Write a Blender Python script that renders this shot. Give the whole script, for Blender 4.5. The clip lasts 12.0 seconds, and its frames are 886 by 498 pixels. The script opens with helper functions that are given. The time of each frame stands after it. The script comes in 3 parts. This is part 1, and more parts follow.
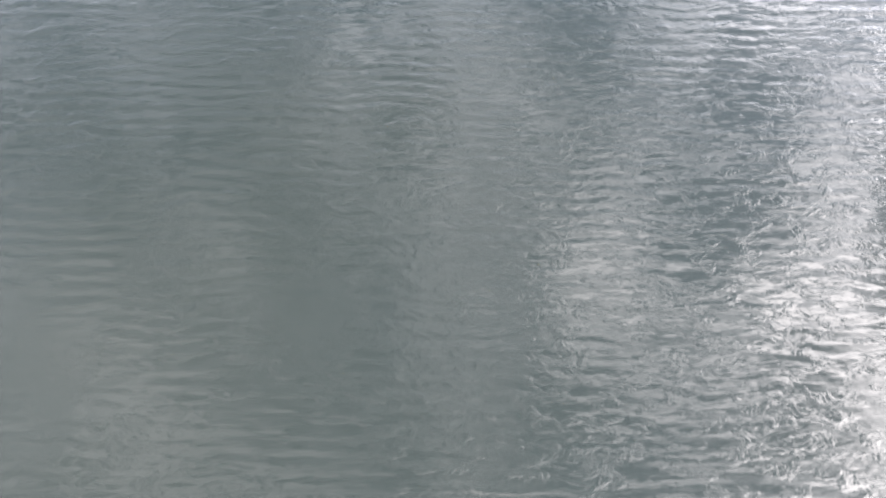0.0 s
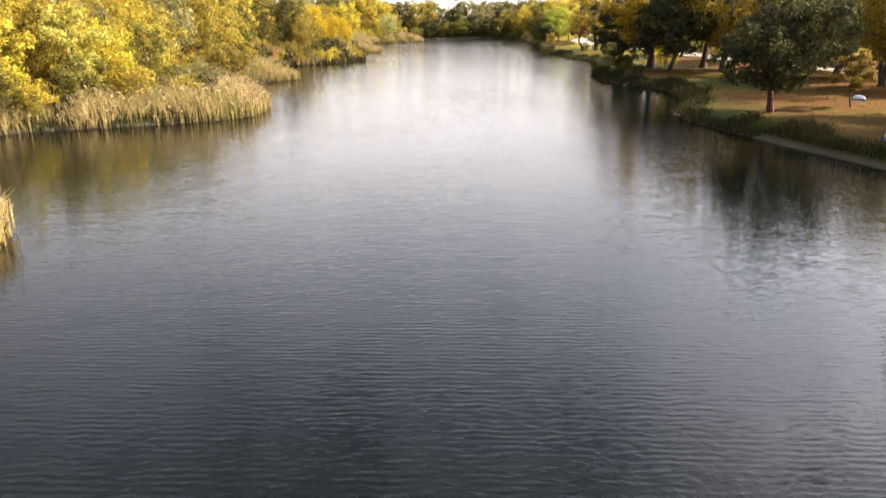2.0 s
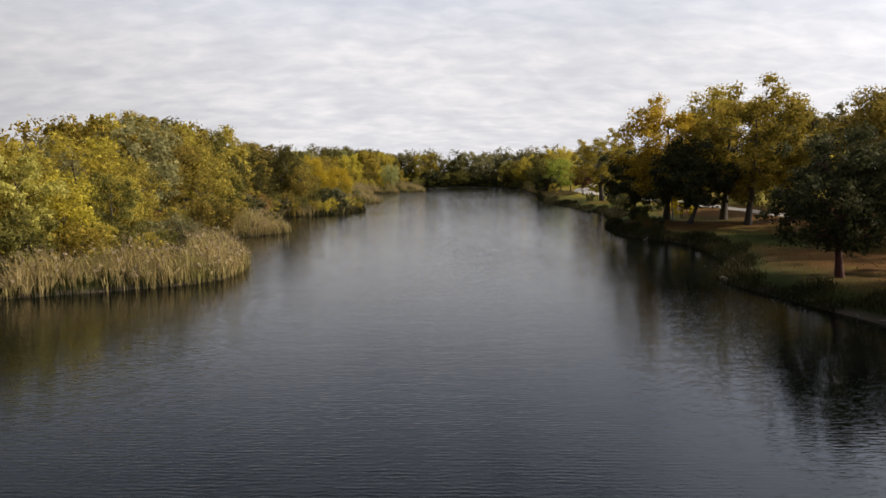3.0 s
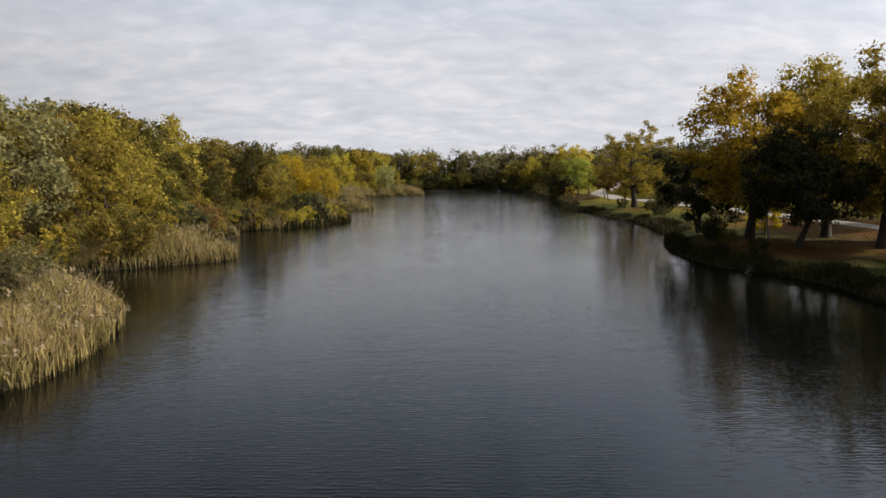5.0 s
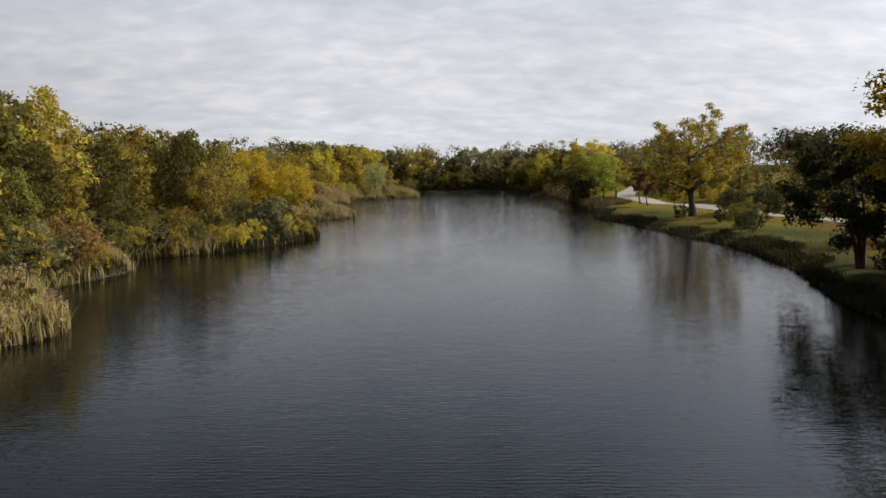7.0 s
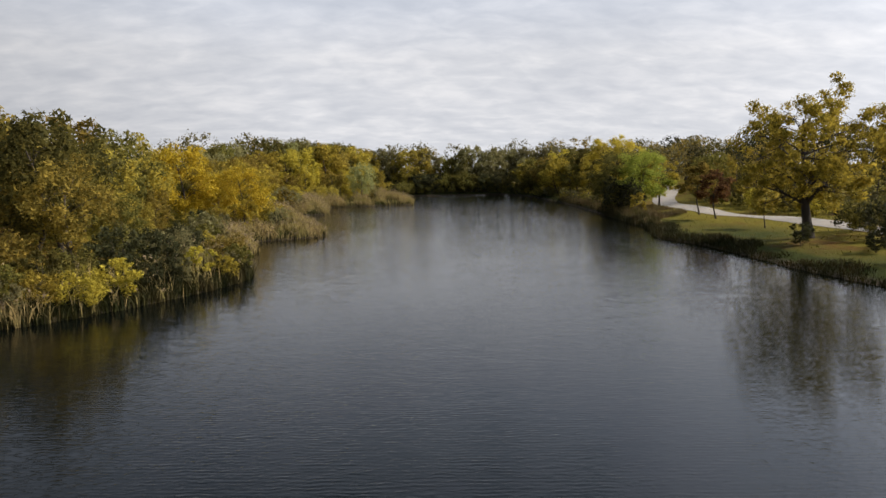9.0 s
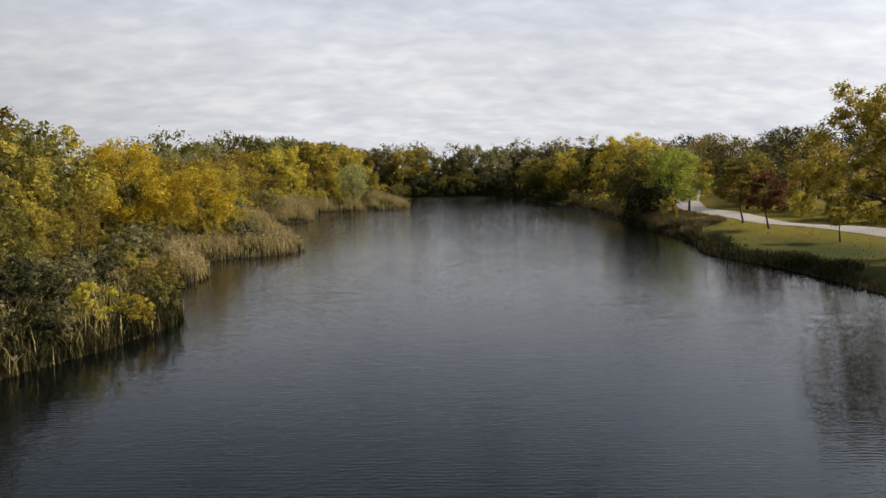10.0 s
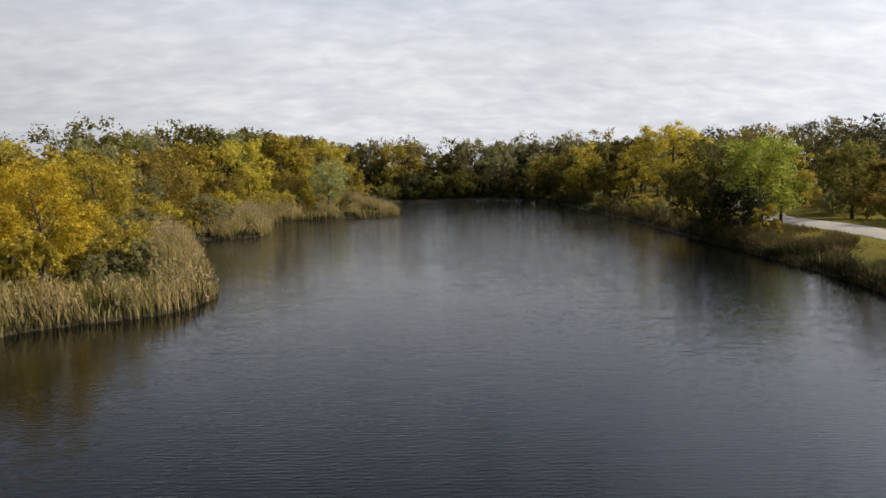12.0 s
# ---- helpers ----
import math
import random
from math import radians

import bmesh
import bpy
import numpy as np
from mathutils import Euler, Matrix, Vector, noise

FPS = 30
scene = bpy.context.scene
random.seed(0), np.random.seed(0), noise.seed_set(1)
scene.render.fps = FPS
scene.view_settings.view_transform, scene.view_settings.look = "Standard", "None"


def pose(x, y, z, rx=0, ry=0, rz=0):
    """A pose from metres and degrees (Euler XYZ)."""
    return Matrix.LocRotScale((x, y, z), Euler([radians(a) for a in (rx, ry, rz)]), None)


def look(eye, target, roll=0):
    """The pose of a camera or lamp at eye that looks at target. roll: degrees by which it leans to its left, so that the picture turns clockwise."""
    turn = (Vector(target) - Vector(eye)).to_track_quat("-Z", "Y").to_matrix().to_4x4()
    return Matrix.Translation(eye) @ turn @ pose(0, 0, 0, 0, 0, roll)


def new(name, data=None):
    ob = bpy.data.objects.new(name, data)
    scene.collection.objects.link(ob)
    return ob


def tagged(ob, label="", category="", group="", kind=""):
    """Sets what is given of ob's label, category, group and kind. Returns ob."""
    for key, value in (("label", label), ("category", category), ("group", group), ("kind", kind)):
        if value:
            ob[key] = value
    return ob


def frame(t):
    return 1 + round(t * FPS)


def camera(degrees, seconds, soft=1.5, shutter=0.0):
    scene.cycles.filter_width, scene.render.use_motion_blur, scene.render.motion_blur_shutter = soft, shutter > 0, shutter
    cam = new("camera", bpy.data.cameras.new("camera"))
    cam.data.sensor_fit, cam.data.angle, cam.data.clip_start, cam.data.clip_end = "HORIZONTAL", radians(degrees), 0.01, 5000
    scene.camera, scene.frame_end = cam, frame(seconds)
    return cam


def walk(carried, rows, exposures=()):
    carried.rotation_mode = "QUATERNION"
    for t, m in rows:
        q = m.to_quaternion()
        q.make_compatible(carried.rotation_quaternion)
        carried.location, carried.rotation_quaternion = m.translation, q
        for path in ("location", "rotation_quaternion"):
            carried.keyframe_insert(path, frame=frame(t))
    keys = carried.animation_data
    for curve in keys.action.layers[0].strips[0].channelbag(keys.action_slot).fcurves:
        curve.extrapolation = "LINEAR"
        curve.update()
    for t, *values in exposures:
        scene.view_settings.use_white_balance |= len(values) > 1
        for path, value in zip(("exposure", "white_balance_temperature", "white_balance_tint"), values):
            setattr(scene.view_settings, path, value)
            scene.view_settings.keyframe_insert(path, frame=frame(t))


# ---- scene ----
cam = camera(66.0, 12.0, soft=1.5, shutter=0.1)
PATH = [
    (0.0, (0.700, 28.200, 5.970), (0.913, 32.262, -3.165), -0.30),
    (0.5, (0.740, 30.300, 5.970), (1.040, 36.028, -2.222), -0.30),
    (1.0, (0.790, 32.800, 5.970), (1.176, 40.163, -0.786), -0.32),
    (1.3, (0.840, 34.600, 5.970), (1.270, 42.800, 0.263), -0.32),
    (1.5, (0.880, 35.900, 5.970), (1.333, 44.540, 0.955), -0.33),
    (1.7, (0.910, 37.280, 5.970), (1.383, 46.301, 1.681), -0.33),
    (2.0, (0.970, 39.348, 5.951), (1.474, 48.814, 2.766), -0.34),
    (2.5, (1.072, 42.991, 5.992), (1.598, 52.859, 4.458), -0.36),
    (3.0, (1.183, 46.870, 6.016), (1.713, 56.790, 4.871), -0.37),
    (5.0, (1.771, 65.860, 6.025), (2.318, 75.781, 4.894), -0.46),
    (5.5, (1.950, 71.215, 6.021), (2.504, 81.135, 4.887), -0.49),
    (6.0, (2.146, 76.877, 6.009), (2.716, 86.795, 4.865), -0.51),
    (6.5, (2.354, 82.688, 5.996), (2.934, 92.604, 4.846), -0.54),
    (7.0, (2.572, 88.572, 5.998), (3.173, 98.488, 4.850), -0.57),
    (9.0, (3.505, 111.907, 6.021), (4.158, 121.821, 4.893), -0.67),
    (9.5, (3.757, 117.761, 6.045), (4.429, 127.675, 4.921), -0.70),
    (10.0, (4.010, 123.490, 6.057), (4.701, 133.403, 4.942), -0.73),
    (10.5, (4.266, 129.129, 6.051), (4.979, 139.041, 4.938), -0.75),
    (11.0, (4.529, 134.772, 6.028), (5.258, 144.682, 4.907), -0.78),
    (11.5, (4.798, 140.415, 5.997), (5.554, 150.323, 4.869), -0.80),
    (12.0, (5.070, 145.979, 5.966), (5.860, 155.883, 4.831), -0.83),
]
EXPOSURE = [(0.0, 4.85, 7200, 20), (0.5, 4.65, 7400, 20), (1.0, 3.90, 7600, 20), (1.5, 2.75, 7650, 19), (2.0, 1.80, 7200, 18), (2.5, 0.73, 7050, 17),
            (3.0, 0.20, 6750, 14), (5.0, 0.04, 6550, 13), (12.0, 0.12, 6580, 12)]
walk(cam, [(t, look(eye, target, roll)) for t, eye, target, roll in PATH], EXPOSURE)

# ---- world and sun ----
SUN_AZ, SUN_EL = radians(86), radians(34)      # azimuth clockwise from +y, elevation


class Graph:
    """A small helper to lay out nodes."""

    def __init__(self, tree):
        self.tree, self.nodes, self.links = tree, tree.nodes, tree.links
        self.nodes.clear()

    def add(self, kind, props=None, **inputs):
        n = self.nodes.new(kind)
        for k, v in (props or {}).items():
            setattr(n, k, v)
        for k, v in inputs.items():
            self.put(n, k, v)
        return n

    def put(self, n, key, v):
        s = n.inputs[int(key[1:])] if key[0] == "_" and key[1:].isdigit() else n.inputs[key.replace("_", " ")]
        if isinstance(v, bpy.types.NodeSocket):
            self.links.new(v, s)
        else:
            s.default_value = v

    def math(self, op, a, b=0.0, clamp=False):
        return self.add("ShaderNodeMath", {"operation": op, "use_clamp": clamp}, _0=a, _1=b).outputs[0]

    def ramp(self, fac, *stops):
        n = self.add("ShaderNodeValToRGB", _0=fac)
        e = n.color_ramp.elements
        while len(e) < len(stops):
            e.new(0.5)
        for el, (pos, col) in zip(e, stops):
            el.position, el.color = pos, (*col, 1.0)
        return n.outputs[0]

    def mix(self, fac, a, b, blend="MIX"):
        n = self.add("ShaderNodeMix", {"data_type": "RGBA", "blend_type": blend})
        self.put(n, "_0", fac), self.put(n, "_6", a), self.put(n, "_7", b)
        return n.outputs[2]

    def noise(self, vec, scale, detail=4.0, rough=0.55, distort=0.0):
        return self.add("ShaderNodeTexNoise", None, Vector=vec, Scale=scale, Detail=detail, Roughness=rough, Distortion=distort).outputs[0]

    def scaled(self, vec, x, y, z):
        return self.add("ShaderNodeMapping", None, Vector=vec, Scale=(x, y, z)).outputs[0]


def rgb(r, g, b):
    return (r, g, b, 1.0)


def build_world():
    world = bpy.data.worlds.new("sky")
    scene.world = world
    world.use_nodes = True
    g = Graph(world.node_tree)
    sky = g.add("ShaderNodeTexSky", {"sky_type": "NISHITA", "sun_disc": False, "sun_elevation": SUN_EL, "sun_rotation": SUN_AZ})
    blue = g.mix(1.0, sky.outputs[0], rgb(0.05, 0.05, 0.05), "MULTIPLY")
    d = g.add("ShaderNodeTexCoord").outputs["Generated"]
    sep = g.add("ShaderNodeSeparateXYZ", None, Vector=d)
    up = g.math("MAXIMUM", sep.outputs[2], 0.0)
    k = g.math("ADD", up, 0.26)
    plane = g.add("ShaderNodeCombineXYZ", None, X=g.math("DIVIDE", sep.outputs[0], k), Y=g.math("DIVIDE", sep.outputs[1], k), Z=0.0).outputs[0]
    # rolls of altocumulus lying across the view, with finer ripples and a broad uneven cover
    rolls = g.noise(g.scaled(plane, 1.0, 1.15, 1.0), 2.6, 4.0, 0.5, 0.4)
    fine = g.noise(g.scaled(plane, 1.0, 1.5, 1.0), 7.0, 4.0, 0.55, 0.3)
    broad = g.noise(plane, 0.55, 3.0, 0.5)
    body = g.math("ADD", g.math("MULTIPLY", rolls, 0.46), g.math("MULTIPLY", fine, 0.54))
    # towards the zenith the sheet breaks up into separate banks
    high = g.ramp(up, (0.20, (0, 0, 0)), (0.55, (1, 1, 1)))
    thin = g.math("SUBTRACT", g.math("MULTIPLY", high, 0.36), 0.17)
    level = g.math("SUBTRACT", g.math("ADD", body, g.math("MULTIPLY", g.math("SUBTRACT", broad, 0.5), 0.55)), thin)
    cover = g.ramp(level, (0.20, (0, 0, 0)), (0.42, (1, 1, 1)))
    shade = g.ramp(body, (0.36, (0.57, 0.60, 0.645)), (0.50, (0.65, 0.675, 0.71)), (0.64, (0.755, 0.77, 0.79)))
    # brighter round the sun
    sx, sy, sz = math.sin(SUN_AZ) * math.cos(SUN_EL), math.cos(SUN_AZ) * math.cos(SUN_EL), math.sin(SUN_EL)
    dot = g.add("ShaderNodeVectorMath", {"operation": "DOT_PRODUCT"}, _0=d, _1=(sx, sy, sz)).outputs["Value"]
    near = g.math("MULTIPLY", g.math("POWER", g.math("MAXIMUM", dot, 0.0), 6.0), 4.2)
    away = g.math("MULTIPLY", g.math("MAXIMUM", g.math("MULTIPLY", dot, -1.0), 0.0), -0.75)
    # the sheet thins and greys steadily towards the zenith
    grey = g.ramp(up, (0.16, (1, 1, 1)), (0.34, (0.72, 0.81, 0.95)), (0.50, (0.53, 0.61, 0.75)), (0.62, (0.47, 0.54, 0.65)), (0.80, (0.37, 0.42, 0.50)), (1.0, (0.24, 0.27, 0.32)))
    lean = g.math("MULTIPLY", g.ramp(up, (0.22, (0, 0, 0)), (0.38, (1, 1, 1))), g.math("SUBTRACT", g.math("MULTIPLY", dot, 0.8), 0.25))
    side = g.math("ADD", g.math("ADD", away, 1.0), lean)
    lit = g.mix(1.0, g.mix(1.0, grey, g.add("ShaderNodeCombineXYZ", None, X=side, Y=side, Z=side).outputs[0], "MULTIPLY"), g.add("ShaderNodeCombineXYZ", None, X=near, Y=near, Z=near).outputs[0], "ADD")
    cloud = g.mix(1.0, shade, lit, "MULTIPLY")
    col = g.mix(cover, blue, cloud)
    bg = g.add("ShaderNodeBackground", None, Color=col, Strength=1.0)
    g.links.new(bg.outputs[0], g.add("ShaderNodeOutputWorld").inputs[0])
    sun = bpy.data.lights.new("sun", "SUN")
    sun.energy, sun.angle, sun.color = 5.0, radians(4), (1.0, 0.90, 0.75)
    ob = new("sun", sun)
    ob.matrix_world = look((sx * 100, sy * 100, sz * 100), (0, 0, 0))


build_world()

# ---- materials ----


def material(name):
    m = bpy.data.materials.new(name)
    m.use_nodes = True
    return m, Graph(m.node_tree)


def finish(g, shader):
    g.links.new(shader, g.add("ShaderNodeOutputMaterial").inputs[0])


def leaf_material(name, dull, main, bright, see_through=0.48):
    m, g = material(name)
    where = g.add("ShaderNodeNewGeometry")
    own = g.add("ShaderNodeObjectInfo").outputs["Random"]
    patch = g.noise(where.outputs["Position"], 0.9, 3.0)
    f = g.math("ADD", g.math("MULTIPLY", where.outputs["Random Per Island"], 0.55), g.math("MULTIPLY", patch, 0.55))
    f = g.math("ADD", f, g.math("MULTIPLY", g.math("SUBTRACT", own, 0.5), 0.22), True)
    col = g.ramp(f, (0.15, dull), (0.5, main), (0.9, bright))
    hsv = g.add("ShaderNodeHueSaturation", None, Color=col, Hue=g.math("ADD", 0.483, g.math("MULTIPLY", own, 0.024)), Saturation=1.0, Value=g.math("ADD", 0.82, g.math("MULTIPLY", own, 0.36)))
    p = g.add("ShaderNodeBsdfPrincipled", None, Base_Color=hsv.outputs[0], Roughness=0.7)
    p.inputs["Specular IOR Level"].default_value = 0.06
    t = g.add("ShaderNodeBsdfTranslucent", None, Color=hsv.outputs[0])
    finish(g, g.add("ShaderNodeMixShader", None, _0=see_through, _1=p.outputs[0], _2=t.outputs[0]).outputs[0])
    return m


LEAF = {
    "olive": leaf_material("leaf_olive", (0.102, 0.089, 0.023), (0.27, 0.219, 0.043), (0.48, 0.372, 0.066)),
    "lime": leaf_material("leaf_lime", (0.12, 0.108, 0.022), (0.33, 0.270, 0.040), (0.55, 0.438, 0.060)),
    "yellow": leaf_material("leaf_yellow", (0.27, 0.1938, 0.0189), (0.58, 0.4692, 0.0378), (0.8, 0.6732, 0.0675)),
    "gold": leaf_material("leaf_gold", (0.15, 0.1173, 0.02295), (0.36, 0.2958, 0.0432), (0.55, 0.459, 0.0675)),
    "rust": leaf_material("leaf_rust", (0.07, 0.038, 0.022), (0.19, 0.112, 0.04), (0.32, 0.20, 0.055)),
    "green": leaf_material("leaf_green", (0.047, 0.050, 0.017), (0.124, 0.117, 0.030), (0.25, 0.216, 0.05)),
    "bright": leaf_material("leaf_bright", (0.085, 0.102, 0.02025), (0.21, 0.2397, 0.0378), (0.38, 0.3927, 0.0675)),
    "dark": leaf_material("leaf_dark", (0.018, 0.02142, 0.0108), (0.043, 0.0459, 0.02025), (0.085, 0.08466, 0.03375), 0.35),
    "amber": leaf_material("leaf_amber", (0.24, 0.1581, 0.0189), (0.5, 0.3774, 0.0351), (0.7, 0.5406, 0.0567)),
    "lemon": leaf_material("leaf_lemon", (0.26, 0.2244, 0.03375), (0.58, 0.4998, 0.0675), (0.78, 0.6834, 0.1215)),
    "pale": leaf_material("leaf_pale", (0.15, 0.1428, 0.0378), (0.36, 0.3264, 0.07425), (0.54, 0.4896, 0.135)),
    "silver": leaf_material("leaf_silver", (0.13, 0.1428, 0.04725), (0.29, 0.306, 0.1148), (0.44, 0.4488, 0.2025)),
    "willow": leaf_material("leaf_willow", (0.085, 0.0816, 0.0405), (0.19, 0.1795, 0.0783), (0.31, 0.2754, 0.1215)),
}


def bark_material(name, a, b):
    m, g = material(name)
    pos = g.add("ShaderNodeNewGeometry").outputs["Position"]
    n = g.noise(g.scaled(pos, 9.0, 9.0, 1.6), 1.0, 6.0, 0.65)
    big = g.noise(pos, 1.3, 3.0)
    col = g.mix(g.math("ADD", g.math("MULTIPLY", n, 0.7), g.math("MULTIPLY", big, 0.3)), rgb(*a), rgb(*b))
    bump = g.add("ShaderNodeBump", None, Strength=0.8, Distance=0.04, Height=n)
    finish(g, g.add("ShaderNodeBsdfPrincipled", None, Base_Color=col, Roughness=0.9, Normal=bump.outputs[0]).outputs[0])
    return m


BARK = bark_material("bark", (0.018, 0.014, 0.011), (0.085, 0.068, 0.052))
PALE_BARK = bark_material("pale_bark", (0.12, 0.105, 0.09), (0.34, 0.31, 0.27))
RED_BARK = bark_material("red_creeper", (0.03, 0.013, 0.011), (0.11, 0.028, 0.024))
DRIFTWOOD = bark_material("driftwood", (0.09, 0.07, 0.055), (0.30, 0.25, 0.20))


def water_material():
    m, g = material("lake_water")
    pos = g.add("ShaderNodeNewGeometry").outputs["Position"]
    turned = g.add("ShaderNodeMapping", None, Vector=pos, Rotation=(0, 0, radians(4)), Scale=(2.2, 7.6, 1.0)).outputs[0]
    ripple = g.noise(turned, 1.0, 2.0, 0.5, 0.35)
    small = g.noise(g.add("ShaderNodeMapping", None, Vector=pos, Rotation=(0, 0, radians(-7)), Scale=(4.2, 13.0, 1.0)).outputs[0], 1.0, 2.0, 0.5, 0.6)
    # short steep flecks on an otherwise smooth surface
    fleck = g.ramp(g.noise(g.add("ShaderNodeMapping", None, Vector=pos, Rotation=(0, 0, radians(3)), Scale=(3.4, 7.6, 1.0)).outputs[0], 1.0, 3.0, 0.6, 0.5), (0.50, (0, 0, 0)), (0.72, (1, 1, 1)))
    chop = g.noise(g.scaled(pos, 1.1, 2.2, 1.0), 1.0, 2.0, 0.5, 0.3)
    swell = g.noise(g.add("ShaderNodeMapping", None, Vector=pos, Rotation=(0, 0, radians(12)), Scale=(0.32, 0.75, 1.0)).outputs[0], 1.0, 2.0, 0.5, 0.4)
    # trains of wind ripples
    crest = g.add("ShaderNodeTexWave", {"bands_direction": "Y", "wave_profile": "SIN"}, Vector=g.add("ShaderNodeMapping", None, Vector=pos, Rotation=(0, 0, radians(5))).outputs[0], Scale=2.1, Distortion=5.5, Detail=3.0, Detail_Scale=0.7).outputs[1]
    patch = g.ramp(g.noise(g.scaled(pos, 0.7, 1.3, 1.0), 1.0, 3.0, 0.6), (0.36, (0.1, 0.1, 0.1)), (0.64, (1, 1, 1)))
    wind = g.noise(g.scaled(pos, 0.05, 0.03, 1.0), 1.0, 3.0, 0.55)
    # the water ruffles up towards the head of the lake
    ruffled = g.ramp(g.math("DIVIDE", g.add("ShaderNodeSeparateXYZ", None, Vector=pos).outputs[1], 400.0), (0.40, (1, 1, 1)), (0.66, (1.8, 1.8, 1.8)))
    gust = g.math("MULTIPLY", g.ramp(wind, (0.34, (0.5, 0.5, 0.5)), (0.64, (1.05, 1.05, 1.05))), ruffled)
    h = g.math("MULTIPLY", g.math("ADD", g.math("ADD", g.math("ADD", g.math("MULTIPLY", ripple, 0.8), g.math("MULTIPLY", fleck, 0.5)), g.math("ADD", g.math("MULTIPLY", small, 0.22), g.math("MULTIPLY", swell, 0.9))), g.math("ADD", g.math("MULTIPLY", chop, 0.8), g.math("MULTIPLY", g.math("MULTIPLY", crest, patch), 0.42))), gust)
    bump = g.add("ShaderNodeBump", None, Strength=1.0, Distance=0.0066, Filter_Width=0.015, Height=h)
    murk = g.mix(g.noise(pos, 0.12, 4.0), rgb(0.0017, 0.0029, 0.0028), rgb(0.0030, 0.0039, 0.0031))
    p = g.add("ShaderNodeBsdfPrincipled", None, Base_Color=murk, Roughness=0.02, IOR=1.333, Normal=bump.outputs[0])
    finish(g, p.outputs[0])
    return m


def ground_material():
    m, g = material("grass_and_leaf_litter")
    pos = g.add("ShaderNodeNewGeometry").outputs["Position"]
    z = g.add("ShaderNodeSeparateXYZ", None, Vector=pos).outputs[2]
    big = g.noise(pos, 0.11, 4.0, 0.6)
    mid = g.noise(pos, 0.7, 5.0, 0.65)
    fine = g.noise(pos, 9.0, 6.0, 0.7)
    grass = g.ramp(fine, (0.25, (0.050, 0.048, 0.007)), (0.5, (0.145, 0.122, 0.013)), (0.8, (0.25, 0.20, 0.024)))
    litter = g.ramp(fine, (0.25, (0.032, 0.015, 0.005)), (0.5, (0.098, 0.047, 0.012)), (0.8, (0.18, 0.09, 0.022)))
    under = g.math("MULTIPLY", g.ramp(g.math("DIVIDE", g.add("ShaderNodeSeparateXYZ", None, Vector=pos).outputs[1], 400.0), (0.31, (1, 1, 1)), (0.37, (0, 0, 0))), 0.19)
    spread = g.math("ADD", g.math("ADD", g.math("MULTIPLY", big, 0.65), g.math("MULTIPLY", mid, 0.45)), g.math("SUBTRACT", under, 0.08))
    cover = g.mix(g.ramp(spread, (0.47, (0, 0, 0)), (0.60, (1, 1, 1))), grass, litter)
    mud = g.mix(fine, rgb(0.03, 0.024, 0.016), rgb(0.12, 0.095, 0.065))
    edge = g.math("ADD", z, g.math("MULTIPLY", g.math("SUBTRACT", mid, 0.5), 0.22))
    rough = g.mix(fine, rgb(0.016, 0.024, 0.005), rgb(0.055, 0.070, 0.012))
    cover = g.mix(g.ramp(edge, (0.50, (0, 0, 0)), (0.78, (1, 1, 1))), rough, cover)
    col = g.mix(g.ramp(edge, (0.10, (0, 0, 0)), (0.26, (1, 1, 1))), mud, cover)
    bump = g.add("ShaderNodeBump", None, Strength=0.9, Distance=0.08, Height=fine)
    finish(g, g.add("ShaderNodeBsdfPrincipled", None, Base_Color=col, Roughness=0.95, Specular_IOR_Level=0.08, Normal=bump.outputs[0]).outputs[0])
    return m


def road_material():
    m, g = material("gravel_road")
    pos = g.add("ShaderNodeNewGeometry").outputs["Position"]
    fine = g.noise(pos, 24.0, 5.0, 0.7)
    big = g.noise(pos, 0.5, 5.0, 0.6)
    col = g.mix(g.math("ADD", g.math("MULTIPLY", fine, 0.6), g.math("MULTIPLY", big, 0.4)), rgb(0.22, 0.20, 0.175), rgb(0.50, 0.47, 0.425))
    bump = g.add("ShaderNodeBump", None, Strength=0.6, Distance=0.02, Height=fine)
    finish(g, g.add("ShaderNodeBsdfPrincipled", None, Base_Color=col, Roughness=0.95, Specular_IOR_Level=0.08, Normal=bump.outputs[0]).outputs[0])
    return m


def blade_material(name, low, high, other):
    m, g = material(name)
    where = g.add("ShaderNodeNewGeometry")
    patch = g.noise(where.outputs["Position"], 0.55, 5.0, 0.7)
    tuft = g.noise(where.outputs["Position"], 2.2, 3.0, 0.6)
    mixed = g.math("ADD", g.math("MULTIPLY", where.outputs["Random Per Island"], 0.5), g.math("SUBTRACT", g.math("MULTIPLY", tuft, 1.3), 0.4), True)
    col = g.mix(mixed, rgb(*low), rgb(*high))
    col = g.mix(g.ramp(patch, (0.44, (0, 0, 0)), (0.64, (1, 1, 1))), col, rgb(*other))
    p = g.add("ShaderNodeBsdfPrincipled", None, Base_Color=col, Roughness=0.7, Specular_IOR_Level=0.1)
    t = g.add("ShaderNodeBsdfTranslucent", None, Color=col)
    finish(g, g.add("ShaderNodeMixShader", None, _0=0.25, _1=p.outputs[0], _2=t.outputs[0]).outputs[0])
    return m


def paint_material(name, col, rough=0.35):
    m, g = material(name)
    pos = g.add("ShaderNodeNewGeometry").outputs["Position"]
    n = g.noise(pos, 6.0, 5.0, 0.65)
    c = g.mix(n, rgb(*[v * 0.8 for v in col]), rgb(*col))
    finish(g, g.add("ShaderNodeBsdfPrincipled", None, Base_Color=c, Roughness=rough).outputs[0])
    return m


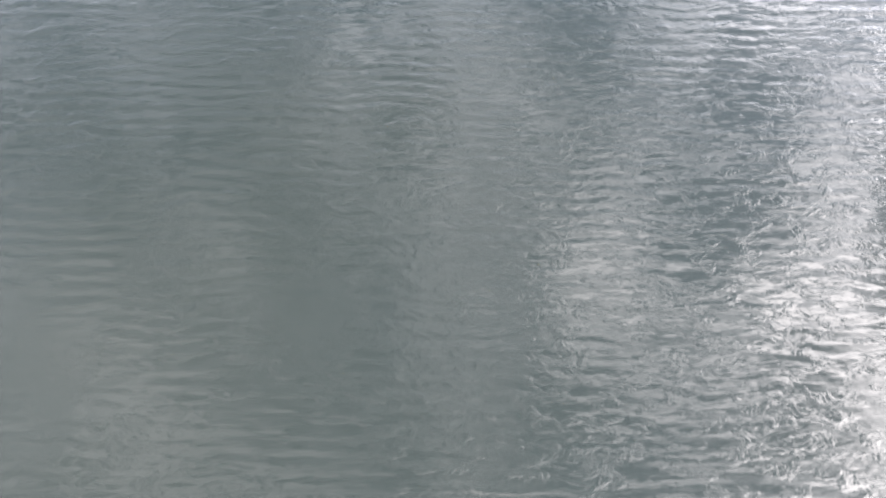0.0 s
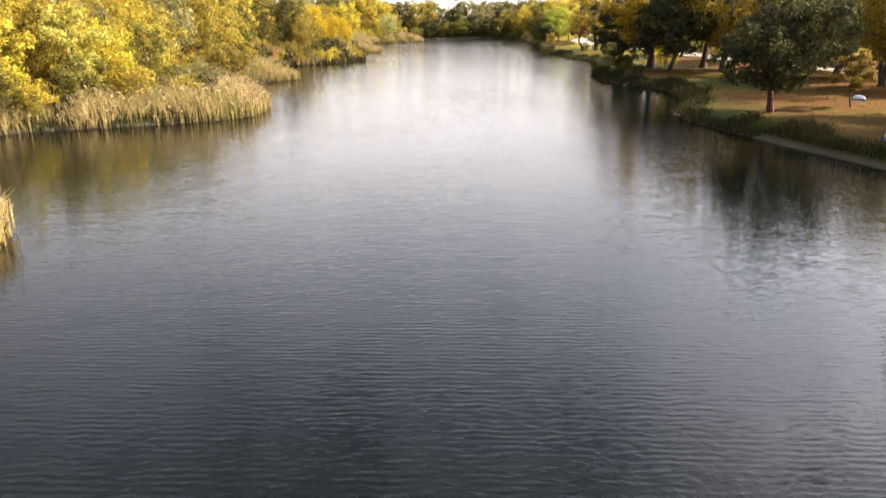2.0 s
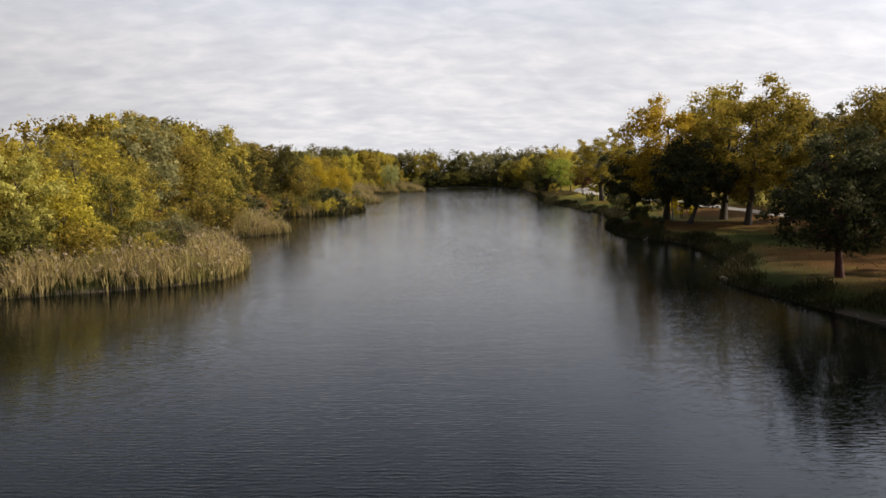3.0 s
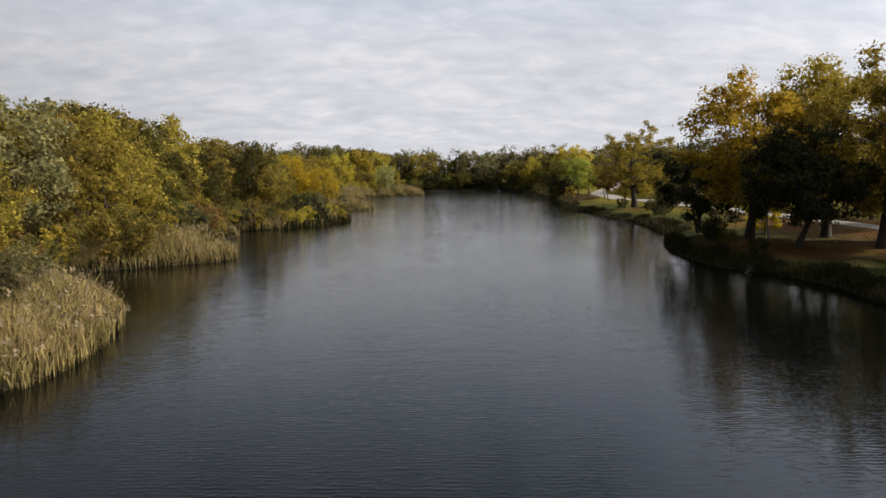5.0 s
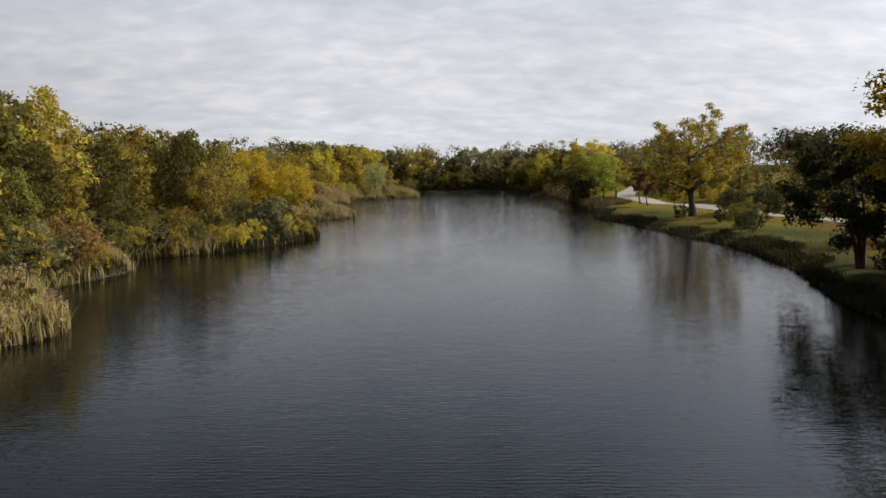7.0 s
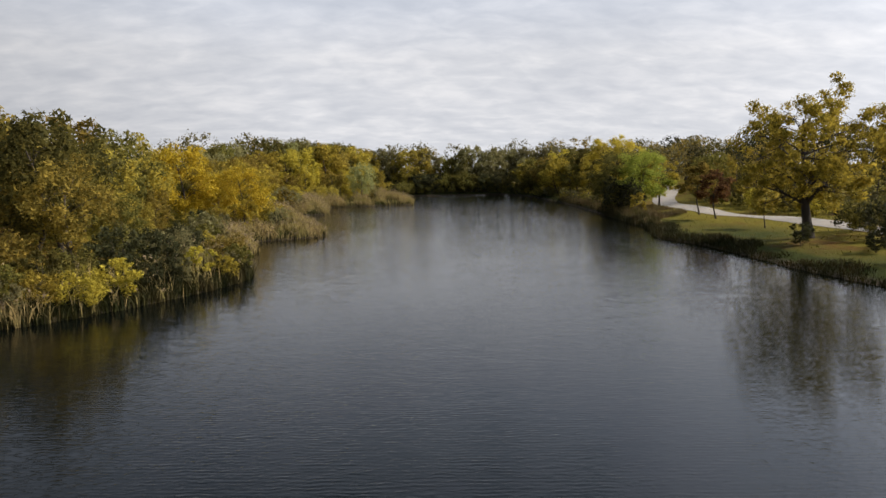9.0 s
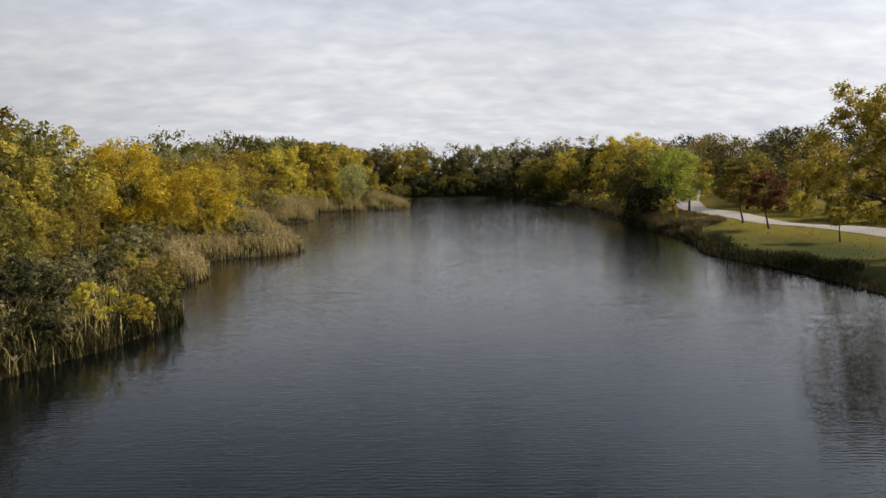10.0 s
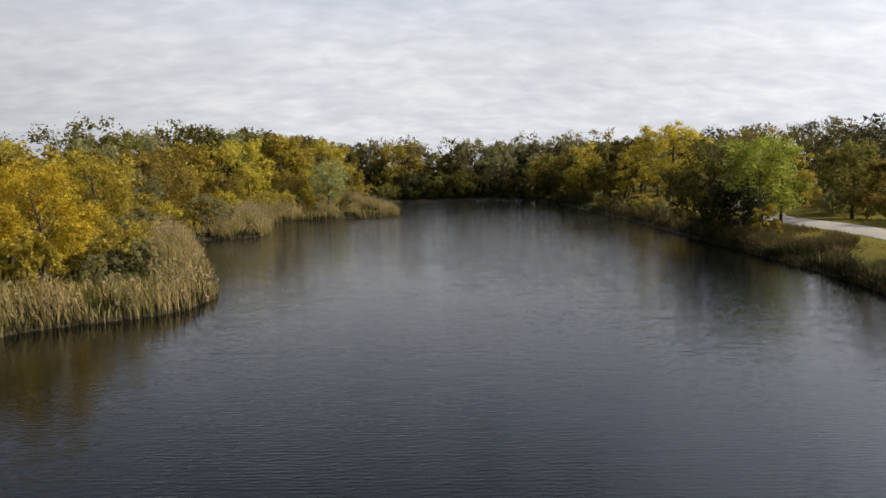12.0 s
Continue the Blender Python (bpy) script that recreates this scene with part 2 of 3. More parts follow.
WATER, GROUND, ROAD = water_material(), ground_material(), road_material()
REED = blade_material("dry_reed", (0.21, 0.152, 0.062), (0.50, 0.385, 0.165), (0.25, 0.218, 0.066))
PLUME = blade_material("reed_plume", (0.21, 0.155, 0.09), (0.34, 0.265, 0.165), (0.26, 0.20, 0.11))
# dark green and brown, lowered further to put the bank's shade into the colour
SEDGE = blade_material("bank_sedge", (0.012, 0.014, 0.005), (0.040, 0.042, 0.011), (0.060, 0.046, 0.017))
HAY = blade_material("dry_grass", (0.085, 0.058, 0.024), (0.23, 0.165, 0.075), (0.11, 0.10, 0.03))
LAWN = blade_material("lawn_grass", (0.06, 0.07, 0.01), (0.15, 0.14, 0.018), (0.17, 0.10, 0.022))

# ---- plan: shore, heights ----
LEFT = [(-16, 10), (-14.5, 40), (-12, 52), (-10.6, 58), (-13.5, 62), (-20, 66), (-25, 72), (-22, 78.5), (-14.1, 82), (-9.3, 85.5), (-9.9, 93.5), (-14, 99), (-19.5, 107),
        (-10.8, 113.5), (-12.6, 118.2), (-16.2, 124), (-14.2, 131), (-16.5, 136.5), (-10.2, 141.5), (-5.3, 151.5), (-8.8, 160), (-7.4, 164.5), (-9.9, 172), (-3.7, 177.5), (-6.5, 189),
        (-12.5, 208), (-7.0, 213), (-9.3, 231), (-1.3, 235), (6.2, 239), (3.5, 250), (2, 268), (8, 285)]
RIGHT = [(30, 289), (34.2, 272), (34.2, 250), (33.2, 226), (31.2, 205), (29.7, 187), (28.4, 177), (26.4, 170.5), (27.5, 163), (27.3, 150), (28, 140), (25.6, 127), (22.2, 117.5),
         (21.0, 108), (23.6, 100), (21.6, 89), (18.3, 82.5), (19.1, 74), (20.8, 65), (22.5, 52), (24, 35), (27, 10)]


def smooth_line(pts, per=6):
    """A Catmull-Rom curve through the points."""
    p = [Vector(q) for q in pts]
    p = [2 * p[0] - p[1]] + p + [2 * p[-1] - p[-2]]
    out = []
    for a, b, c, d in zip(p, p[1:], p[2:], p[3:]):
        for k in range(per):
            t = k / per
            q = 0.5 * ((2 * b) + (c - a) * t + (2 * a - 5 * b + 4 * c - d) * t * t + (3 * b - a - 3 * c + d) * t ** 3)
            out.append((q.x, q.y))
    out.append(tuple(p[-2]))
    return np.array(out)


LEFT_LINE, RIGHT_LINE = smooth_line(LEFT), smooth_line(RIGHT)
LAKE = np.vstack([[(-30, -70)], LEFT_LINE, RIGHT_LINE, [(40, -70)]])


def shore_distance(x, y):
    """Distance to the shore in metres: positive on land, negative over the water."""
    x, y = np.asarray(x, float), np.asarray(y, float)
    best, inside = np.full(x.shape, 1e9), np.zeros(x.shape, bool)
    for (ax, ay), (bx, by) in zip(LAKE, np.roll(LAKE, -1, 0)):
        dx, dy = bx - ax, by - ay
        t = np.clip(((x - ax) * dx + (y - ay) * dy) / (dx * dx + dy * dy + 1e-9), 0, 1)
        best = np.minimum(best, (x - ax - t * dx) ** 2 + (y - ay - t * dy) ** 2)
        if dy:
            inside ^= ((ay > y) != (by > y)) & (x < ax + (y - ay) / dy * dx)
    return np.where(inside, -1, 1) * np.sqrt(best)


def height(x, y):
    """The ground's height."""
    x, y = np.asarray(x, float), np.asarray(y, float)
    d = shore_distance(x, y)
    wob = 0.12 * np.sin(x * 0.35 + 1.3 * np.sin(y * 0.21)) + 0.10 * np.sin(y * 0.27 + x * 0.11)
    bank = 0.62 * np.clip(d / 2.2, 0, 1) ** 0.8 + 0.25 * np.clip((d - 2) / 14, 0, 1) + wob * np.clip(d / 6, 0, 1)
    hill_r = 6.0 * np.exp(-(((x - 125) / 55) ** 2 + ((y - 300) / 85) ** 2))
    hill_l = 3.0 * np.clip((-x - 30) / 50, 0, 1) * np.clip((y - 60) / 80, 0, 1)
    land = bank + (hill_r + hill_l) * np.clip(d / 15, 0, 1)
    return np.where(d > 0, land, np.maximum(-1.4, d * 0.35))


def ground_z(x, y):
    return float(height(np.array([x]), np.array([y]))[0])


# ---- mesh helpers ----
def sheet(name, verts, faces, mat, smooth=False):
    """A mesh from an array of vertices and an array of equal-sided faces."""
    verts, faces = np.asarray(verts, np.float32), np.asarray(faces, np.int32)
    me = bpy.data.meshes.new(name)
    n, side = faces.shape
    me.vertices.add(len(verts)), me.loops.add(n * side), me.polygons.add(n)
    me.vertices.foreach_set("co", verts.ravel())
    me.loops.foreach_set("vertex_index", faces.ravel())
    me.polygons.foreach_set("loop_start", np.arange(0, n * side, side, dtype=np.int32))
    me.polygons.foreach_set("use_smooth", np.full(n, smooth))
    me.update(calc_edges=True)
    me.materials.append(mat)
    return me


def part(name, data, parent, label=""):
    ob = new(name, data)
    ob.parent = parent
    if label:
        ob["label"] = label
    return ob


def graded(lo, hi, step, reach, grow=1.35):
    """Even steps between lo and hi, then growing ones out to the reach on both sides."""
    core = list(np.arange(lo, hi + step * 0.5, step))
    s, a = step, hi
    while a < reach:
        s *= grow
        a += s
        core.append(a)
    s, a = step, lo
    while a > -reach:
        s *= grow
        a -= s
        core.insert(0, a)
    return np.array(core)


def build_ground():
    xs, ys = graded(-32, 54, 0.8, 3500), graded(44, 296, 1.0, 3500)
    X, Y = np.meshgrid(xs, ys)
    Z = height(X.ravel(), Y.ravel())
    nx, ny = len(xs), len(ys)
    i = (np.arange(ny - 1)[:, None] * nx + np.arange(nx - 1)).ravel()
    me = sheet("ground", np.column_stack([X.ravel(), Y.ravel(), Z]), np.column_stack([i, i + 1, i + 1 + nx, i + nx]), GROUND, True)
    tagged(new("ground", me), "park ground of grass, fallen leaves and muddy banks", "ground", kind="structure")
    bm = bmesh.new()
    bmesh.ops.create_grid(bm, x_segments=8, y_segments=24, size=1)
    bmesh.ops.transform(bm, matrix=Matrix.Translation((4, 110, 0)) @ Matrix.Diagonal((44, 182, 1, 1)), verts=bm.verts)
    wm = bpy.data.meshes.new("water")
    bm.to_mesh(wm), bm.free()
    wm.materials.append(WATER)
    tagged(new("water", wm), "dark rippled lake water reflecting the cloudy sky", "water", kind="structure")


def build_road():
    line = smooth_line([(46, 20), (45, 70), (43.5, 100), (42.5, 125), (43.2, 150), (41.9, 168), (41.0, 182), (40.9, 194), (42.0, 205), (44.4, 214), (49, 226), (56, 241), (64, 258)], 14)
    rows, half, drop = [], 1.75, (0.0, 0.035, 0.05, 0.035, 0.0)
    for k, (x, y) in enumerate(line):
        a, b = line[max(k - 1, 0)], line[min(k + 1, len(line) - 1)]
        n = Vector((b[1] - a[1], a[0] - b[0])).normalized()
        for s, dz in zip((-1, -0.9, 0, 0.9, 1), drop):
            w = half * (1 + 0.05 * math.sin(y * 1.7 + s))
            px, py = x + n.x * s * w, y + n.y * s * w
            rows.append((px, py, ground_z(px, py) + 0.03 + dz))
    i = (np.arange(len(line) - 1)[:, None] * 5 + np.arange(4)).ravel()
    me = sheet("road", rows, np.column_stack([i, i + 1, i + 6, i + 5]), ROAD, True)
    tagged(new("road", me), "pale gravel park road between lawn and trees", "road", kind="structure")


build_ground()
build_road()

# ---- trees ----


def tube(verts, faces, pts, radii, sides):
    """Adds a tapered tube along the points."""
    base = len(verts)
    for k, p in enumerate(pts):
        d = (pts[min(k + 1, len(pts) - 1)] - pts[max(k - 1, 0)]).normalized()
        u = d.orthogonal().normalized()
        v = d.cross(u)
        for s in range(sides):
            a = 2 * math.pi * s / sides
            verts.append(p + (u * math.cos(a) + v * math.sin(a)) * radii[k])
    for k in range(len(pts) - 1):
        for s in range(sides):
            a, b = base + k * sides + s, base + k * sides + (s + 1) % sides
            faces.append((a, b, b + sides, a + sides))


def bend(rs, a, b, lift, n=4):
    """Points of a bowed limb from a to b."""
    out = []
    wob = Vector(rs.normal(0, 0.05, 3)) * (b - a).length
    for k in range(n + 1):
        t = k / n
        out.append(a.lerp(b, t) + (wob + Vector((0, 0, lift))) * math.sin(math.pi * t))
    return out


def leaves(rs, centres, radii, count, size, flat=0.75, up=0.35):
    """Pointed leaf sprays strewn through clumps, large ones within and fine ones outside: vertices and faces."""
    idx = rs.choice(len(centres), count, p=radii ** 2 / (radii ** 2).sum())
    v = rs.normal(0, 1, (count, 3))
    v /= np.linalg.norm(v, axis=1)[:, None]
    inner = rs.uniform(0, 1, count) < 0.30
    r = np.where(inner, rs.uniform(0.15, 0.75, count), 0.60 + 0.40 * rs.uniform(0, 1, count))
    c = centres[idx] + v * (r * radii[idx])[:, None] * (1, 1, flat)
    n = rs.normal(0, 0.85, (count, 3)) + v * 0.8 + (0, 0, up)
    n /= np.linalg.norm(n, axis=1)[:, None]
    a = np.cross(n, rs.normal(0, 1, (count, 3)))
    a /= np.linalg.norm(a, axis=1)[:, None]
    b = np.cross(n, a)
    s = (size * np.where(inner, 1.5, 0.76) * rs.uniform(0.6, 1.35, count))[:, None]
    verts = np.stack([c + a * s, c - a * s * 0.8 - b * s * 0.62, c - a * s * 0.8 + b * s * 0.62], 1).reshape(-1, 3)
    return verts, np.arange(count * 3).reshape(-1, 3)


RAW = {}


def tree_meshes(seed, tall, reach, start, trunk, lobes=11, clumps=6, count=5000, size=0.17, open_=0.0, stems=1, pear=0.0, twigs=True):
    """Wood and crown of a tree. reach: the crown's half width; start: height of its lower edge; open_: how far the clumps
    shrink; pear: wider below (positive) or above (negative)."""
    rs = np.random.RandomState(seed)
    verts, faces, centres, radii = [], [], [], []
    mid, half = (tall + start) / 2, (tall - start) / 2
    feet = []
    for s in range(stems):
        a = rs.uniform(0, 6.28)
        off = Vector((math.cos(a), math.sin(a), 0)) * (0.25 * reach if stems > 1 else 0.0)
        foot = off * 0.25
        head = Vector((off.x * 1.6 + rs.normal(0, 0.05) * tall, off.y * 1.6 + rs.normal(0, 0.05) * tall, start + (tall - start) * 0.72))
        pts = bend(rs, foot, head, 0.0, 7)
        rad = [trunk * (1 - 0.86 * (k / 7)) * (1.35 if k == 0 else 1.0) / stems ** 0.4 for k in range(8)]
        pts[0] = pts[0] + Vector((0, 0, -0.25))
        tube(verts, faces, pts, rad, 7 if stems == 1 else 5)
        feet.append((pts, rad))
    for k in range(lobes):
        pts, rad = feet[k % stems]
        q = (k + 0.5) / lobes
        zz = 1 - 2 * q
        az = k * 2.39996 + rs.uniform(-0.5, 0.5)
        ring = math.sqrt(max(0.0, 1 - zz * zz)) * (1 - pear * zz)
        f = rs.uniform(0.55, 0.80)
        c = Vector((math.cos(az) * ring * reach * f, math.sin(az) * ring * reach * f, mid + zz * half * rs.uniform(0.62, 0.80)))
        c.x += pts[4].x * 0.6
        c.y += pts[4].y * 0.6
        j = int(np.clip(round(7 * (c.z - 0.35 * math.hypot(c.x, c.y)) / max(pts[-1].z, 0.1)), 1, 6))
        limb = bend(rs, pts[j], c, 0.08 * reach, 4 if twigs else 3)
        r0 = max(rad[j] * 0.5, 0.012)
        tube(verts, faces, limb, [r0 * (1 - 0.17 * i) for i in range(len(limb))], 3)
        lr = reach * rs.uniform(0.30, 0.46)
        for _ in range(clumps):
            v = Vector(rs.normal(0, 1, 3)).normalized()
            e = c + Vector((v.x * lr, v.y * lr, v.z * lr * 0.8)) * rs.uniform(0.6, 1.0)
            e.z = max(e.z, start * 0.8)
            tw = bend(rs, limb[rs.randint(2, len(limb))], e, 0.0, 1)
            if twigs:
                tube(verts, faces, tw, [r0 * 0.30, 0.006], 3)
            centres.append(e), radii.append(lr * rs.uniform(0.40, 0.70) * (1 - open_))
        if not open_:
            centres.append(c), radii.append(lr * 0.8)
    RAW[seed] = np.array([tuple(v) for v in verts]), np.array(faces)
    wood = sheet("trunk", RAW[seed][0], faces, BARK, True)
    lv, lf = leaves(rs, np.array([tuple(c) for c in centres]), np.array(radii), count, size)
    lv[:, 2] = np.maximum(lv[:, 2], 0.06)
    return wood, (lv, lf)


SHAPES, CROWNS, SEEDS = {}, {}, {}


def shape(key, **kw):
    SEEDS[key] = kw["seed"]
    SHAPES[key] = tree_meshes(**kw)


def tree(key, leaf, x, y, scale, label, category="tree", group="", turn=None, wide=1.0, bark=None, sink=0.0):
    """Places one tree: an empty at its base, its trunk and its crown."""
    wood, (lv, lf) = SHAPES[key]
    if (key, leaf) not in CROWNS:
        CROWNS[key, leaf] = sheet("crown", lv, lf, LEAF[leaf])
    if bark:
        if (key, bark.name) not in CROWNS:
            CROWNS[key, bark.name] = wood.copy()
            CROWNS[key, bark.name].materials[0] = bark
        wood = CROWNS[key, bark.name]
    name = "shrub" if category == "shrub" else "tree"
    top = tagged(new(name), label, category, group)
    part("trunk", wood, top), part("crown", CROWNS[key, leaf], top)
    turn = random.uniform(0, 360) if turn is None else turn
    top.matrix_world = pose(x, y, ground_z(x, y) - sink, 0, 0, turn) @ Matrix.Diagonal((scale * wide, scale * wide, scale, 1))
    return top


FAR = []        # trees too far off or too hidden to be told apart: key, leaf, x, y, scale


def build_distant_woods():
    """All far trees as one thing: trunks and crowns."""
    leafs = sorted({f[1] for f in FAR})
    wv, wf, cv, cf, slot, nw, nc = [], [], [], [], [], 0, 0
    rs = np.random.RandomState(9)
    for key, leaf, x, y, size in FAR:
        a = rs.uniform(0, 2 * np.pi)
        m = np.array([[math.cos(a), -math.sin(a), 0], [math.sin(a), math.cos(a), 0], [0, 0, 1]]) * size
        at = (x, y, ground_z(x, y))
        v, f = RAW[SEEDS[key]]
        wv.append(v @ m.T + at), wf.append(f + nw)
        nw += len(v)
        v = SHAPES[key][1][0].reshape(-1, 3, 3)
        v = v[rs.uniform(0, 1, len(v)) < (0.22 if key.startswith("shrub") else 0.31)].reshape(-1, 3)
        cv.append(v @ m.T + at), cf.append(np.arange(len(v)).reshape(-1, 3) + nc), slot.append(np.full(len(v) // 3, leafs.index(leaf), np.int32))
        nc += len(v)
    me = sheet("distant_woods", np.vstack(cv), np.vstack(cf), LEAF[leafs[0]])
    for leaf in leafs[1:]:
        me.materials.append(LEAF[leaf])
    me.polygons.foreach_set("material_index", np.concatenate(slot))
    woods = tagged(new("distant_woods", me), "distant autumn woods of mixed green and olive trees", "woods", kind="stuff")
    part("trunks", sheet("trunks", np.vstack(wv), np.vstack(wf), BARK, True), woods)


# unit shapes: about 10 m tall trees, 4 m shrubs
shape("round_a", seed=1, tall=10, reach=4.0, start=1.0, trunk=0.22, lobes=14, clumps=8, count=5900, size=0.145, twigs=False)
shape("round_b", seed=2, tall=10, reach=3.5, start=0.8, trunk=0.20, lobes=13, clumps=8, count=5300, size=0.145, pear=0.15, twigs=False)
shape("tall_a", seed=3, tall=10, reach=2.8, start=0.8, trunk=0.18, lobes=14, clumps=8, count=4800, size=0.145, twigs=False)
shape("open_a", seed=4, tall=10, reach=3.6, start=1.4, trunk=0.20, lobes=13, clumps=7, count=5400, size=0.13, open_=0.3)
shape("far_a", seed=5, tall=10, reach=3.8, start=0.5, trunk=0.20, lobes=13, clumps=8, count=4000, size=0.19, twigs=False)
shape("far_b", seed=6, tall=10, reach=3.1, start=0.5, trunk=0.18, lobes=13, clumps=8, count=3600, size=0.19, twigs=False)
shape("far_c", seed=7, tall=10, reach=4.3, start=0.7, trunk=0.20, lobes=14, clumps=8, count=4300, size=0.20, pear=0.2, twigs=False)
shape("shrub_a", seed=8, tall=4, reach=2.1, start=0.15, trunk=0.05, lobes=10, clumps=5, count=2500, size=0.115, stems=4, twigs=False)
shape("shrub_b", seed=9, tall=4, reach=1.7, start=0.1, trunk=0.05, lobes=10, clumps=5, count=2200, size=0.115, stems=5, open_=0.15)
shape("shrub_c", seed=10, tall=4, reach=2.6, start=0.1, trunk=0.05, lobes=12, clumps=5, count=2700, size=0.12, stems=5, twigs=False)
shape("sapling", seed=11, tall=5, reach=1.6, start=1.3, trunk=0.07, lobes=9, clumps=6, count=4400, size=0.09)
shape("cottonwood", seed=12, tall=11.8, reach=5.5, start=1.4, trunk=0.40, lobes=26, clumps=9, count=22000, size=0.105, open_=0.46, pear=0.0)
shape("grand_a", seed=13, tall=14, reach=5.0, start=2.1, trunk=0.33, lobes=22, clumps=7, count=20000, size=0.135, pear=-0.3)
shape("grand_b", seed=14, tall=14, reach=4.8, start=2.0, trunk=0.31, lobes=21, clumps=7, count=18500, size=0.135, open_=0.06, pear=-0.25)
shape("low_dark", seed=15, tall=7, reach=4.0, start=1.0, trunk=0.19, lobes=19, clumps=7, count=17000, size=0.11, pear=0.3, open_=0.12)
shape("multi", seed=16, tall=6.3, reach=3.6, start=0.9, trunk=0.17, lobes=15, clumps=6, count=14000, size=0.11, stems=3, open_=0.1)

shape("bright_crown", seed=17, tall=10, reach=3.9, start=1.0, trunk=0.15, lobes=16, clumps=7, count=13500, size=0.105)
shape("spreading", seed=18, tall=11.5, reach=5.4, start=2.4, trunk=0.34, lobes=18, clumps=8, count=14000, size=0.135, open_=0.2)

# the park on the sunny bank
PARK = "park trees"
tree("low_dark", "dark", 22.6, 79.2, 1.02, "dense dark green tree with a reddish trunk near the beach", group=PARK, turn=40, bark=RED_BARK)
tree("sapling", "olive", 27.9, 79.8, 0.66, "small olive-green tree on leaf-strewn lawn", group=PARK, turn=10, wide=1.25)
tree("low_dark", "dark", 27.7, 109.5, 1.15, "dark green tree standing on the grassy bank", group=PARK, turn=150)
tree("grand_b", "amber", 28.6, 117.5, 0.92, "tall golden-brown tree above a shaded lawn", group=PARK, turn=200, wide=1.18)
tree("grand_a", "lime", 34.8, 117.6, 1.05, "tall yellow-green tree with a thick trunk", group=PARK, turn=80)
tree("grand_b", "lime", 32.9, 108.6, 0.97, "tall yellow-green tree with a leaning thick trunk", group=PARK, turn=310)
tree("sapling", "olive", 27.2, 112.0, 1.5, "slim tree with a pale trunk near the bank", group=PARK, turn=0, bark=PALE_BARK, wide=0.8)
tree("multi", "dark", 27.1, 123.0, 1.22, "spreading dark green tree with several stems at the bank", group=PARK, turn=20)
tree("cottonwood", "lime", 34.3, 161.0, 1.0, "open yellow-green cottonwood with bare upper limbs", group=PARK, turn=0)
tree("sapling", "olive", 38.0, 187.8, 1.2, "young olive-green tree on mown grass", group=PARK, turn=30, wide=1.2)
tree("sapling", "rust", 36.4, 180.4, 1.0, "young reddish-brown tree on mown grass", group=PARK, turn=60, wide=1.25)
tree("sapling", "olive", 36.3, 170.7, 0.78, "young olive tree on mown grass", group=PARK, turn=90, wide=1.1)
tree("grand_b", "olive", 29.0, 66.0, 1.0, "olive tree on the bank behind the beach", group=PARK, turn=0)
tree("grand_a", "lime", 34.5, 74.0, 0.95, "yellow-green tree on the bank behind the beach", group=PARK, turn=0)
tree("spreading", "lemon", 44.9, 240.5, 1.0, "broad clear yellow tree with dark limbs by the road", group=PARK, turn=0)
tree("bright_crown", "bright", 36.4, 200.5, 0.84, "bright green tree with slim stems beside the road", group=PARK, turn=45, wide=1.18)
tree("open_a", "lime", 39.0, 202.5, 0.74, "airy yellow-green tree at the edge of the road", group=PARK, turn=200)
tree("bright_crown", "green", 34.4, 205.5, 0.88, "full green tree leaning over the bank", group=PARK, turn=145, wide=1.15)
tree("shrub_c", "dark", 32.6, 199.2, 1.15, "dense dark green bush overhanging the water", "shrub", PARK, turn=0)
tree("shrub_c", "green", 32.8, 204.5, 1.2, "dense dark green bush overhanging the water", "shrub", PARK, turn=90)
tree("shrub_b", "gold", 33.2, 194.6, 0.7, "yellowing bush on the grassy bank", "shrub", PARK, turn=0)
tree("shrub_a", "dark", 31.0, 156.5, 0.42, "low dark bush on the bank", "shrub", PARK, turn=0)
tree("shrub_a", "dark", 33.0, 152.0, 0.36, "low dark bush on the bank", "shrub", PARK, turn=70)
tree("open_a", "willow", 39.5, 104.0, 1.22, "tall thinly leaved grey-green tree", group=PARK, turn=0)
tree("open_a", "olive", 41.0, 96.0, 1.16, "tall thinly leaved olive tree", group=PARK, turn=120)
tree("round_a", "rust", 39.0, 90.0, 0.85, "brownish tree at the edge of the lawn", group=PARK, turn=0)
tree("open_a", "olive", 37.5, 86.0, 1.15, "thinly leaved olive tree on the lawn", group=PARK, turn=60)
for x, y, s, leaf, key in ((48, 206, 0.78, "green", "far_a"), (52, 212, 0.72, "olive", "far_b"), (50, 198, 0.62, "lime", "far_a"), (57, 203, 0.80, "olive", "far_b"),
                           (54, 190, 0.60, "green", "far_b"), (60, 184, 0.65, "olive", "far_a"), (56, 172, 0.6, "olive", "far_b"), (62, 165, 0.62, "green", "far_a"),
                           (58, 152, 0.72, "green", "far_b"), (54, 140, 0.66, "olive", "far_a"), (60, 130, 0.65, "olive", "far_b"), (55, 118, 0.78, "gold", "far_a"),
                           (58, 106, 0.8, "olive", "far_b"), (53, 95, 0.75, "green", "far_a"), (48, 112, 1.2, "olive", "far_a"), (49, 124, 1.15, "gold", "far_c"), (48, 100, 1.25, "olive", "far_c"), (49, 88, 1.2, "olive", "far_a"), (47, 77, 1.2, "green", "far_c"), (50, 134, 1.0, "lime", "far_b")):
    tree(key, leaf, x, y, s, {"gold": "golden tree beyond the park road", "yellow": "yellow tree beyond the park road", "lime": "yellow-green tree beyond the park road",
                              "olive": "olive-green tree beyond the park road", "rust": "reddish tree beyond the park road", "green": "green tree beyond the park road"}[leaf], group=PARK)

